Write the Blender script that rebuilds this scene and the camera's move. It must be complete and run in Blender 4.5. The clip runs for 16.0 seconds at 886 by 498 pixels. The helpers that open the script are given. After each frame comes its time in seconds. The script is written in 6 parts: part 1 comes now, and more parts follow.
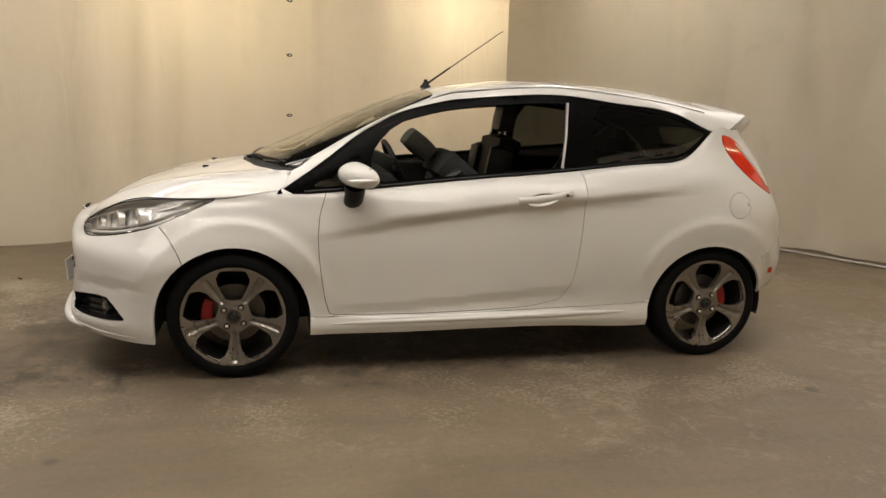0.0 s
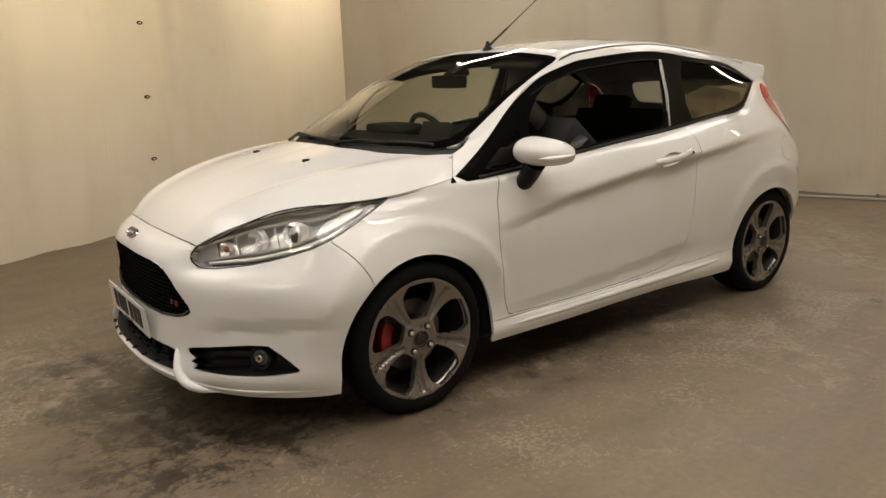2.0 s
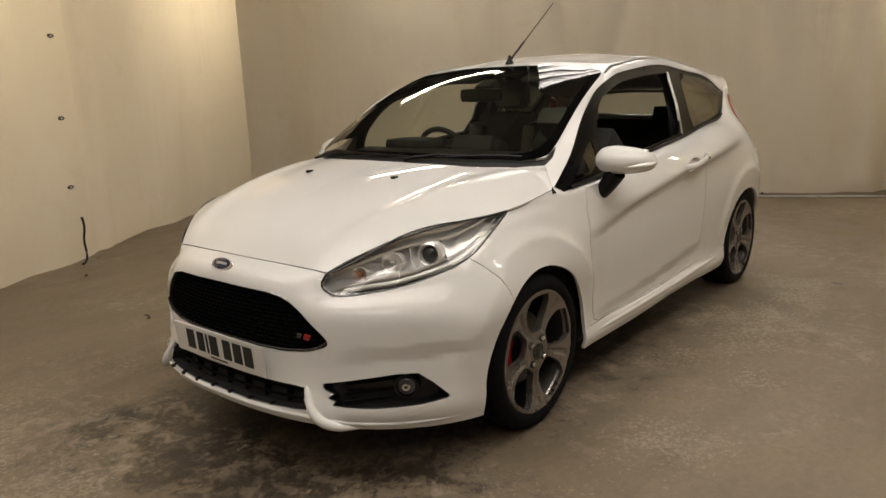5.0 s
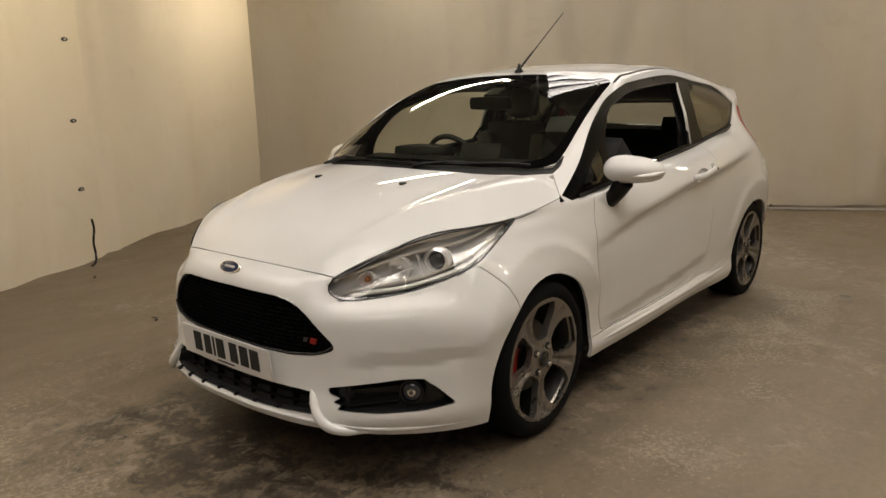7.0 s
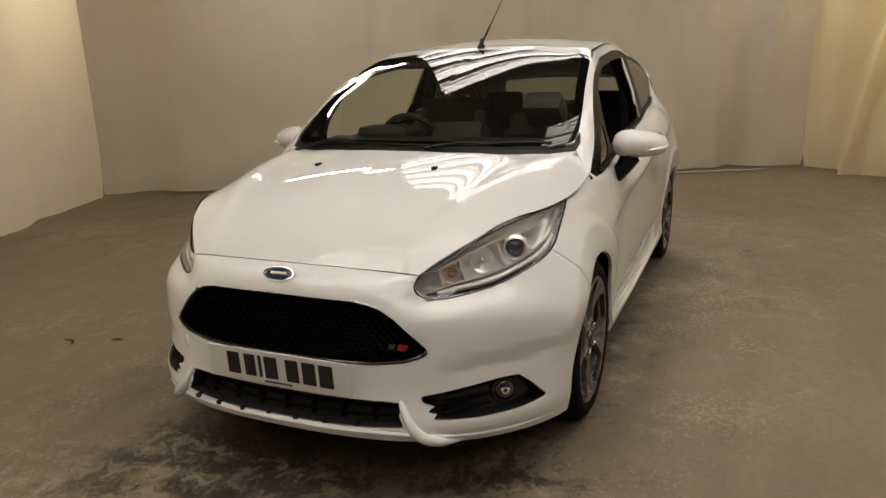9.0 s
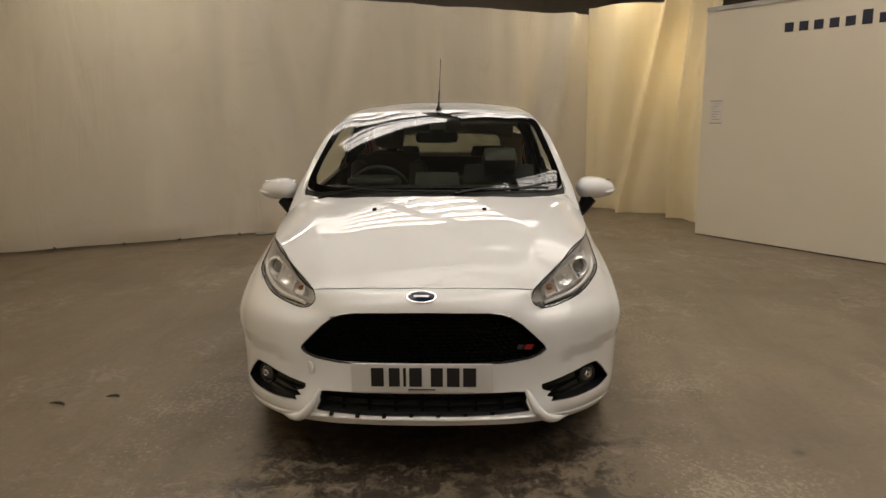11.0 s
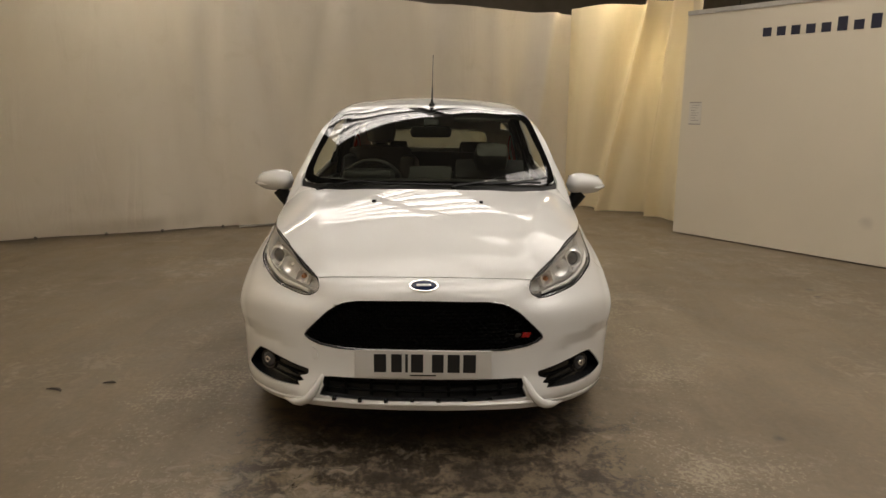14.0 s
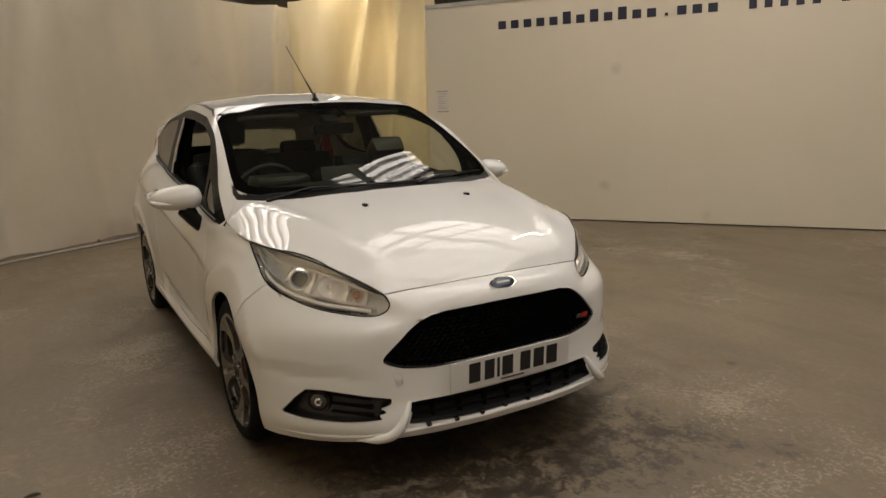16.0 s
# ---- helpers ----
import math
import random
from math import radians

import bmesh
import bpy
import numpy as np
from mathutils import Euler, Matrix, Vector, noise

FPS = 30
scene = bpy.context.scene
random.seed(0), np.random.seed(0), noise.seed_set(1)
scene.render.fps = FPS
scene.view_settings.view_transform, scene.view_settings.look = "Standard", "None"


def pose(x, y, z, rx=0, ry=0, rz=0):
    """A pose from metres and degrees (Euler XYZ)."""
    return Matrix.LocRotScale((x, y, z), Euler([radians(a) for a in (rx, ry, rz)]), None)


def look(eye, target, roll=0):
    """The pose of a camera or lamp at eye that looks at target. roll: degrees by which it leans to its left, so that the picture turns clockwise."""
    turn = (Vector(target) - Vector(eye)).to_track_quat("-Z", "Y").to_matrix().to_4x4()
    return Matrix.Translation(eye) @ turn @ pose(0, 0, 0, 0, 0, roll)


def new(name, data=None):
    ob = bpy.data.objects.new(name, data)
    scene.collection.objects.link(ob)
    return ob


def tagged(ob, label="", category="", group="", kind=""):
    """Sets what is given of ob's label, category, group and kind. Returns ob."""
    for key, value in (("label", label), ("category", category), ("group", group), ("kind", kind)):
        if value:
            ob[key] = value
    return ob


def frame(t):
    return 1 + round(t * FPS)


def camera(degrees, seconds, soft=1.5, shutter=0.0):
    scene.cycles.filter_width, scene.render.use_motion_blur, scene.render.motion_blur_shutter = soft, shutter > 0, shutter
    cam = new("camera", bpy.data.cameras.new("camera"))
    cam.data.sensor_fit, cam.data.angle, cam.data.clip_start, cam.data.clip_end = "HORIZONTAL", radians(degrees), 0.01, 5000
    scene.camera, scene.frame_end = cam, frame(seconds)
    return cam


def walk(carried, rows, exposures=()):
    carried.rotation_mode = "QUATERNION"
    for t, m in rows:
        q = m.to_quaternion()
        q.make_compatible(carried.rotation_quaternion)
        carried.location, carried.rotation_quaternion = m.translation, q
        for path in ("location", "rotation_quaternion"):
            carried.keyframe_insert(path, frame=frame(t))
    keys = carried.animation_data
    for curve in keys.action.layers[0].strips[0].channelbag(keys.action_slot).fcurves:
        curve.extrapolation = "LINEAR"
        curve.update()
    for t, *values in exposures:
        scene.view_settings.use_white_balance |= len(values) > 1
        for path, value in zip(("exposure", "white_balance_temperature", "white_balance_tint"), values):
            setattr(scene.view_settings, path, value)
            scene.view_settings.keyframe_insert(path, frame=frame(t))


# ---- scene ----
cam = camera(63.5, 16.0)
PATH = [
    (0, (0.234, -4.084, 1.285), (0.668, -2.172, 0.889), 1.8),
    (0.5, (-0.256, -3.911, 1.291), (0.357, -2.055, 0.867), 1.2),
    (1, (-0.721, -3.584, 1.279), (0.08, -1.805, 0.837), 0.2),
    (1.5, (-1.138, -3.269, 1.272), (-0.164, -1.585, 0.807), -0.4),
    (2, (-1.453, -2.876, 1.269), (-0.284, -1.325, 0.791), -1.3),
    (2.5, (-1.726, -2.541, 1.276), (-0.411, -1.113, 0.795), -1.7),
    (3, (-1.957, -2.232, 1.278), (-0.51, -0.94, 0.788), -0.8),
    (3.5, (-2.091, -2.117, 1.268), (-0.587, -0.883, 0.806), -1.0),
    (6, (-2.181, -2.12, 1.284), (-0.67, -0.884, 0.849), -2.1),
    (6.5, (-2.183, -2.121, 1.281), (-0.675, -0.876, 0.857), -1.6),
    (7, (-2.181, -2.124, 1.276), (-0.676, -0.877, 0.852), -1.1),
    (7.5, (-2.174, -2.107, 1.27), (-0.667, -0.863, 0.842), -0.6),
    (8, (-2.113, -1.941, 1.247), (-0.569, -0.776, 0.74), 0.3),
    (8.5, (-2.244, -1.61, 1.265), (-0.589, -0.644, 0.691), -2.4),
    (9, (-2.497, -1.286, 1.299), (-0.72, -0.516, 0.8), -1.6),
    (11.5, (-3.378, -0.083, 1.362), (-1.415, -0.071, 0.981), -0.7),
    (12, (-3.384, -0.079, 1.361), (-1.422, -0.056, 0.977), -1.2),
    (12.5, (-3.393, -0.077, 1.356), (-1.431, -0.056, 0.973), -1.1),
    (13, (-3.404, -0.068, 1.356), (-1.441, -0.054, 0.97), -1.1),
    (13.5, (-3.408, -0.061, 1.354), (-1.445, -0.057, 0.971), -0.2),
    (14, (-3.408, -0.06, 1.352), (-1.445, -0.068, 0.97), 0.7),
    (14.5, (-3.395, 0.152, 1.32), (-1.438, -0.005, 0.943), 1.1),
    (15, (-3.256, 0.573, 1.307), (-1.35, 0.118, 0.909), 2.2),
    (15.5, (-2.992, 0.9, 1.299), (-1.157, 0.216, 0.895), -1.0),
    (16, (-2.851, 1.403, 1.341), (-1.143, 0.443, 0.939), -2.2),
]
walk(cam, [(t, look(eye, target, roll)) for t, eye, target, roll in PATH], [(0, .56), (2, .54), (3.5, .43), (7.5, .37), (8.5, .38), (9, .30), (11.5, .24), (14, .24), (15, .21), (16, .17)])

# ---- light and air ----
world = bpy.data.worlds.new("world")
scene.world = world
world.use_nodes = True
world.node_tree.nodes["Background"].inputs[0].default_value = (0.03, 0.03, 0.03, 1)
scene.view_settings.exposure = 0.0

# ---- mesh tools ----
from mathutils import geometry


def part(name, bm, mat, parent=None, label="", smooth=False, angle=None):
    """One bmesh as one mesh object under a thing or a part."""
    me = bpy.data.meshes.new(name)
    bmesh.ops.recalc_face_normals(bm, faces=bm.faces)
    bm.to_mesh(me)
    bm.free()
    for m in (mat if isinstance(mat, (list, tuple)) else [mat]):
        me.materials.append(m)
    if smooth:
        me.polygons.foreach_set("use_smooth", [True] * len(me.polygons))
        me.set_sharp_from_angle(angle=radians(angle or 40))
    ob = new(name, me)
    if parent:
        ob.parent = parent
    if label:
        ob["label"] = label
    return ob


def empty(name, m=None):
    ob = new(name)
    ob.empty_display_size = 0.1
    if m is not None:
        ob.matrix_basis = m
    return ob


def b_box(size, at=(0, 0, 0), bev=0.0, seg=2, bm=None, m=None):
    bm = bm or bmesh.new()
    got = bmesh.ops.create_cube(bm, size=1.0, matrix=(m or Matrix()) @ Matrix.Translation(at) @ Matrix.Diagonal((*size, 1)))
    if bev:
        es = list({e for v in got["verts"] for e in v.link_edges})
        bmesh.ops.bevel(bm, geom=es, offset=bev, segments=seg, affect="EDGES", profile=0.5)
    return bm


def b_cyl(r, d, m=None, seg=24, r2=None, bm=None, bev=0.0):
    bm = bm or bmesh.new()
    got = bmesh.ops.create_cone(bm, cap_ends=True, segments=seg, radius1=r, radius2=r if r2 is None else r2, depth=d, matrix=m or Matrix())
    if bev:
        es = [e for e in {e for v in got["verts"] for e in v.link_edges} if any(len(f.verts) > 4 for f in e.link_faces)]
        bmesh.ops.bevel(bm, geom=es, offset=bev, segments=2, affect="EDGES", profile=0.5)
    return bm


def b_ball(r, scale=(1, 1, 1), m=None, u=20, v=12, bm=None):
    bm = bm or bmesh.new()
    bmesh.ops.create_uvsphere(bm, u_segments=u, v_segments=v, radius=r, matrix=(m or Matrix()) @ Matrix.Diagonal((*scale, 1)))
    return bm


def b_lathe(profile, seg=64, closed=False, bm=None):
    """Turns (radius, y) round the y axis."""
    bm = bm or bmesh.new()
    rings = []
    for k in range(seg):
        a = 2 * math.pi * k / seg
        rings.append([bm.verts.new((r * math.cos(a), y, r * math.sin(a))) for r, y in profile])
    n = len(profile)
    for k in range(seg):
        p, q = rings[k], rings[(k + 1) % seg]
        for i in range(n if closed else n - 1):
            j = (i + 1) % n
            bm.faces.new((p[i], p[j], q[j], q[i]))
    return bm


def b_sweep(path, radius, sides=8, bm=None, caps=True):
    """A tube along points; radius is a number or one per point."""
    bm = bm or bmesh.new()
    pts = [Vector(p) for p in path]
    rings, up = [], Vector((0.13, 0.21, 0.97))
    for i, p in enumerate(pts):
        d = (pts[min(i + 1, len(pts) - 1)] - pts[max(i - 1, 0)]).normalized()
        a = d.cross(up).normalized()
        b = d.cross(a).normalized()
        r = radius if isinstance(radius, (int, float)) else radius[i]
        rings.append([bm.verts.new(p + r * (math.cos(t) * a + math.sin(t) * b)) for t in (2 * math.pi * k / sides for k in range(sides))])
    for p, q in zip(rings, rings[1:]):
        for k in range(sides):
            bm.faces.new((p[k], p[(k + 1) % sides], q[(k + 1) % sides], q[k]))
    if caps:
        bm.faces.new(rings[0]), bm.faces.new(rings[-1])
    return bm


def chaikin(pts, closed=True, rounds=2, step=0.012):
    """Rounds the corners of a line and lays points along it at even steps."""
    p = np.array(pts, float)
    for _ in range(rounds):
        a, b = (p, np.roll(p, -1, 0)) if closed else (p[:-1], p[1:])
        q = np.stack([0.75 * a + 0.25 * b, 0.25 * a + 0.75 * b], 1).reshape(-1, p.shape[1])
        p = q if closed else np.vstack([p[:1], q[1:-1], p[-1:]])
    if closed:
        p = np.vstack([p, p[:1]])
    s = np.r_[0, np.cumsum(np.linalg.norm(np.diff(p, axis=0), axis=1))]
    n = max(4, int(round(s[-1] / step)))
    t = np.linspace(0, s[-1], n + 1)
    out = np.stack([np.interp(t, s, p[:, k]) for k in range(p.shape[1])], 1)
    return out[:-1] if closed else out


def inside(pts, poly):
    """Which of the points lie in the polygon."""
    pts, poly = np.asarray(pts), np.asarray(poly)
    x, y, hit = pts[:, 0], pts[:, 1], np.zeros(len(pts), bool)
    j = len(poly) - 1
    for i in range(len(poly)):
        (xi, yi), (xj, yj) = poly[i], poly[j]
        if yi != yj:
            hit ^= ((yi > y) != (yj > y)) & (x < (xj - xi) * (y - yi) / (yj - yi) + xi)
        j = i
    return hit


def spline_basis(knots, t):
    """Weights of a natural cubic spline through values at the knots."""
    n, h = len(knots), np.diff(knots)
    a, b = np.eye(n), np.zeros((n, n))
    for i in range(1, n - 1):
        a[i, i - 1], a[i, i], a[i, i + 1] = h[i - 1], 2 * (h[i - 1] + h[i]), h[i]
        b[i, i - 1], b[i, i], b[i, i + 1] = 6 / h[i - 1], -6 / h[i - 1] - 6 / h[i], 6 / h[i]
    m = np.linalg.solve(a, b)
    t = np.clip(t, knots[0], knots[-1])
    k = np.clip(np.searchsorted(knots, t) - 1, 0, n - 2)
    hk, d, e = h[k], knots[k + 1] - t, t - knots[k]
    one = np.eye(n)
    return ((d / hk)[:, None] * one[k] + (e / hk)[:, None] * one[k + 1]
            + ((d ** 3 / hk - d * hk) / 6)[:, None] * m[k] + ((e ** 3 / hk - e * hk) / 6)[:, None] * m[k + 1])


def local_basis(knots, t):
    """Weights of a cubic through values at the knots, with slopes from the neighbours."""
    n = len(knots)
    one = np.eye(n)
    slope = np.gradient(one, knots, axis=0)
    t = np.clip(t, knots[0], knots[-1])
    k = np.clip(np.searchsorted(knots, t) - 1, 0, n - 2)
    h = (knots[k + 1] - knots[k])
    s = (t - knots[k]) / h
    s2, s3 = s * s, s ** 3
    return ((2 * s3 - 3 * s2 + 1)[:, None] * one[k] + (h * (s3 - 2 * s2 + s))[:, None] * slope[k]
            + (3 * s2 - 2 * s3)[:, None] * one[k + 1] + (h * (s3 - s2))[:, None] * slope[k + 1])


class Net:
    """A smooth surface through lines of control points, in x, half width and z."""

    def __init__(self, lines, warp=None, ends=False, crown=False, fold=None):
        """ends: the lines start and end on the car's middle; crown: the last line runs along it. There the surface goes on as its own mirror image.
        fold: the columns at which the surface is creased."""
        self.fold = fold
        self.p = np.array(lines, float)
        self.ku = np.r_[0, np.cumsum(np.linalg.norm(np.diff(self.p, axis=1), axis=2).mean(0))]
        self.kv = np.r_[0, np.cumsum(np.linalg.norm(np.diff(self.p, axis=0), axis=2).mean(1))]
        self.fu, self.fv, self.warp, flip = self.ku, self.kv, warp, np.array((1, -1, 1))
        self.weights = local_basis
        if ends:
            self.p = np.concatenate([self.p[:, 1:2] * flip, self.p, self.p[:, -2:-1] * flip], 1)
            self.fu = np.r_[-self.ku[1], self.ku, 2 * self.ku[-1] - self.ku[-2]]
        if crown:
            self.p = np.concatenate([self.p, self.p[-2:-1] * flip], 0)
            self.fv = np.r_[self.kv, 2 * self.kv[-1] - self.kv[-2]]
            self.weights = spline_basis
        self.gu, self.gv = np.meshgrid(np.linspace(0, self.ku[-1], 520), np.linspace(0, self.kv[-1], 150))
        self.gu, self.gv = self.gu.ravel(), self.gv.ravel()
        self.gp = self.at(self.gu, self.gv)

    def at(self, u, v):
        u = np.asarray(u, float)
        if self.fold is None:
            bu = spline_basis(self.fu, u)
        else:
            n = len(self.fu)
            bu = np.zeros((len(u), n))
            for a, b in zip((0, *self.fold), (*self.fold, n - 1)):
                on = (u > self.fu[a]) & (u <= self.fu[b]) if a else u <= self.fu[b]
                bu[on, a:b + 1] = spline_basis(self.fu[a:b + 1], u[on])
        bv = self.weights(self.fv, np.asarray(v, float))
        q = np.einsum("kv,ku,vuc->kc", bv, bu, self.p)
        return self.warp(q) if self.warp else q

    def normal(self, u, v, e=0.002):
        u, v = np.asarray(u, float), np.asarray(v, float)
        ua, ub = np.clip(u - e, 0, self.ku[-1]), np.clip(u + e, 0, self.ku[-1])
        va, vb = np.clip(v - e, 0, self.kv[-1]), np.clip(v + e, 0, self.kv[-1])
        n = np.cross(self.at(ub, v) - self.at(ua, v), self.at(u, vb) - self.at(u, va))
        return n / np.maximum(np.linalg.norm(n, axis=1), 1e-9)[:, None]

    def find(self, axes, pts, where=None):
        """The u, v at which the surface shows the points, seen along the axis left out."""
        pts = np.asarray(pts, float)
        ok = np.ones(len(self.gu), bool) if where is None else where(self.gp)
        gp, gu, gv = self.gp[ok][:, axes], self.gu[ok], self.gv[ok]
        k = np.array([np.argmin(((gp - p) ** 2).sum(1)) for p in pts])
        u, v = gu[k].copy(), gv[k].copy()
        for _ in range(5):
            q, e = self.at(u, v)[:, axes], 1e-4
            a, b = (self.at(u + e, v)[:, axes] - q) / e, (self.at(u, v + e)[:, axes] - q) / e
            r, det = pts - q, a[:, 0] * b[:, 1] - a[:, 1] * b[:, 0]
            det = np.where(np.abs(det) < 0.05, np.inf, det)
            u += np.clip((r[:, 0] * b[:, 1] - r[:, 1] * b[:, 0]) / det, -0.01, 0.01)
            v += np.clip((a[:, 0] * r[:, 1] - a[:, 1] * r[:, 0]) / det, -0.01, 0.01)
            u, v = np.clip(u, 0, self.ku[-1]), np.clip(v, 0, self.kv[-1])
        return np.stack([u, v], 1)


def carve(net, du, dv, loops, lines):
    """Cuts the net's sheet along closed loops and open lines, all in u, v: points and triangles."""
    U, V = net.ku[-1], net.kv[-1]
    nu, nv = int(U / du), int(V / dv)
    pts, edges = [], []

    def chain(q, closed):
        i = len(pts)
        pts.extend(q)
        edges.extend((i + k, i + k + 1) for k in range(len(q) - 1))
        if closed:
            edges.append((i + len(q) - 1, i))

    us, vs = np.linspace(0, U, nu + 1), np.linspace(0, V, nv + 1)
    chain([(u, 0.0) for u in us[:-1]] + [(U, v) for v in vs[:-1]] + [(u, V) for u in us[:0:-1]] + [(0.0, v) for v in vs[:0:-1]], True)
    for q in loops:
        chain([tuple(p) for p in q], True)
    for q in lines:
        chain([tuple(p) for p in q], False)
    fixed = np.array(pts)
    a, b = fixed[[e[0] for e in edges]], fixed[[e[1] for e in edges]]
    fixed = np.vstack([a + (b - a) * k for k in np.linspace(0, .9, 10)])
    g = np.stack(np.meshgrid(us[1:-1], vs[1:-1]), -1).reshape(-1, 2)
    keep = np.array([((fixed - p) ** 2).sum(1).min() > max(0.35 * min(du, dv), .0070) ** 2 for p in g])
    pts.extend(tuple(p) for p in g[keep])
    v, _, f, *_ = geometry.delaunay_2d_cdt([Vector(p) for p in pts], edges, [], 0, 1e-6, True)
    uv = np.clip(np.array([tuple(p) for p in v]), (0, 0), (U, V))
    tri = np.array([t for t in f if len(t) == 3])
    a, b, c = uv[tri[:, 0]], uv[tri[:, 1]], uv[tri[:, 2]]
    area = (b[:, 0] - a[:, 0]) * (c[:, 1] - a[:, 1]) - (b[:, 1] - a[:, 1]) * (c[:, 0] - a[:, 0])
    return uv, tri[np.abs(area) > 1e-9]


def panel(name, pos, nor, tri, mat, parent, sides=(1, -1), gap=0.0016, rim=0.014, sink=0.0, label="", wall=0.0, lift=0.0):
    """A panel from triangles of a carved sheet: edges turned in by rim, set back by the gap and sunk by sink.
    pos, nor: x, half width, z. Both sides join in the middle of the car. wall: a wall from the sunk edge back up to the surface."""
    used, inv = np.unique(tri, return_inverse=True)
    tri = inv.reshape(-1, 3)
    P, N = pos[used].copy(), nor[used].copy()
    es = {}
    for t in tri:
        for i in range(3):
            a, b = t[i], t[(i + 1) % 3]
            es[(min(a, b), max(a, b))] = es.get((min(a, b), max(a, b)), 0) + 1
    border = [(a, b) for (a, b), n in es.items() if n == 1 and not (P[a, 1] < 0.004 and P[b, 1] < 0.004)]
    centre = np.array([P[t].mean(0) for t in tri])
    shift = np.zeros_like(P)
    owner = {}
    for k, t in enumerate(tri):
        for i in range(3):
            owner[(min(t[i], t[(i + 1) % 3]), max(t[i], t[(i + 1) % 3]))] = k
    for a, b in border:
        d = P[b] - P[a]
        w = np.cross(d, N[a] + N[b])
        w /= max(np.linalg.norm(w), 1e-9)
        if w @ (centre[owner[(min(a, b), max(a, b))]] - P[a]) < 0:
            w = -w
        shift[a] += w
        shift[b] += w
    ln = np.linalg.norm(shift, axis=1)
    mid = P[:, 1] < 0.004
    P += np.where(ln[:, None] > 1e-6, shift / np.maximum(ln, 1e-9)[:, None], 0) * gap + N * (lift - sink)
    P[mid, 1] = 0
    verts, faces, loopn, flat = [], [], [], []
    bv = sorted({i for e in border for i in e})
    for s in sides:
        base = len(verts)
        flip = np.array([1, s, 1])
        verts.extend(P * flip)
        low = {}
        depth = wall if wall else -rim
        for i in bv:
            low[i] = len(verts)
            verts.append((P[i] + N[i] * depth) * flip)
        for t in tri:
            f = [base + t[0], base + t[1], base + t[2]]
            n = N[t] * flip
            fn = np.cross(verts[f[1]] - verts[f[0]], verts[f[2]] - verts[f[0]])
            if fn @ n.sum(0) < 0:
                f, n = f[::-1], n[::-1]
            faces.append(f)
            loopn.extend(n)
        for a, b in border:
            f = [base + a, base + b, low[b], low[a]]
            c = centre[owner[(min(a, b), max(a, b))]] * flip
            q = [np.array(verts[i]) for i in f]
            fn = np.cross(q[1] - q[0], q[2] - q[0])
            out = (q[0] + q[1]) / 2 - c
            if (fn @ out < 0) != bool(wall):
                f = f[::-1]
                fn = -fn
            fn = fn / max(np.linalg.norm(fn), 1e-12)
            faces.append(f)
            loopn.extend([fn] * 4)
    me = bpy.data.meshes.new(name)
    me.from_pydata([tuple(map(float, v)) for v in verts], [], [list(map(int, f)) for f in faces])
    me.polygons.foreach_set("use_smooth", [True] * len(me.polygons))
    me.normals_split_custom_set([tuple(map(float, n)) for n in loopn])
    me.materials.append(mat)
    ob = new(name, me)
    ob.parent = parent
    if label:
        ob["label"] = label
    return ob

# ---- materials ----
def mat(name, base=(.5, .5, .5), rough=.5, metal=0.0, **more):
    """A principled material. Returns it with its node tree and shader."""
    m = bpy.data.materials.new(name)
    m.use_nodes = True
    b = m.node_tree.nodes["Principled BSDF"]
    b.inputs["Base Color"].default_value = (*base, 1)
    b.inputs["Roughness"].default_value = rough
    b.inputs["Metallic"].default_value = metal
    for key, value in more.items():
        b.inputs[key.replace("_", " ")].default_value = value
    return m, m.node_tree, b


def node(nt, kind_, links=(), **values):
    """A node with its settings; links: (own input, other node, its output)."""
    n = nt.nodes.new(kind_)
    for key, value in values.items():
        if key.startswith("in_"):
            k = key[3:]
            n.inputs[int(k) if k.isdigit() else k].default_value = value
        elif key == "operation":
            n.operation = value
        elif key == "blend_type":
            n.blend_type = value
        elif key == "data_type":
            n.data_type = value
    for i, o, k in links:
        nt.links.new(o.outputs[k], n.inputs[i])
    return n


def ramp(nt, source, out, stops):
    r = nt.nodes.new("ShaderNodeValToRGB")
    nt.links.new(source.outputs[out], r.inputs[0])
    els = r.color_ramp.elements
    while len(els) < len(stops):
        els.new(0.5)
    for e, (p, c) in zip(els, stops):
        e.position = p
        e.color = (*c, 1) if isinstance(c, tuple) else (c, c, c, 1)
    return r


def noise_tex(nt, co, scale, detail=4, rough=.55, dist=0.0):
    return node(nt, "ShaderNodeTexNoise", [("Vector", co, "Object")] if co else (), in_Scale=scale, in_Detail=detail, in_Roughness=rough, in_Distortion=dist)


def mixed(nt, fac, a, b, blend="MIX"):
    """Mixes colours: fac, a, b are numbers, colours or (node, output)."""
    m = nt.nodes.new("ShaderNodeMix")
    m.data_type, m.blend_type = "RGBA", blend
    for i, v in ((0, fac), (6, a), (7, b)):
        if isinstance(v, tuple) and hasattr(v[0], "outputs"):
            nt.links.new(v[0].outputs[v[1]], m.inputs[i])
        else:
            m.inputs[i].default_value = v if i == 0 else (*v, 1)
    return m


def bump(nt, b, source, out, strength, dist):
    n = nt.nodes.new("ShaderNodeBump")
    n.inputs["Strength"].default_value, n.inputs["Distance"].default_value = strength, dist
    nt.links.new(source.outputs[out], n.inputs["Height"])
    nt.links.new(n.outputs[0], b.inputs["Normal"])
    return n


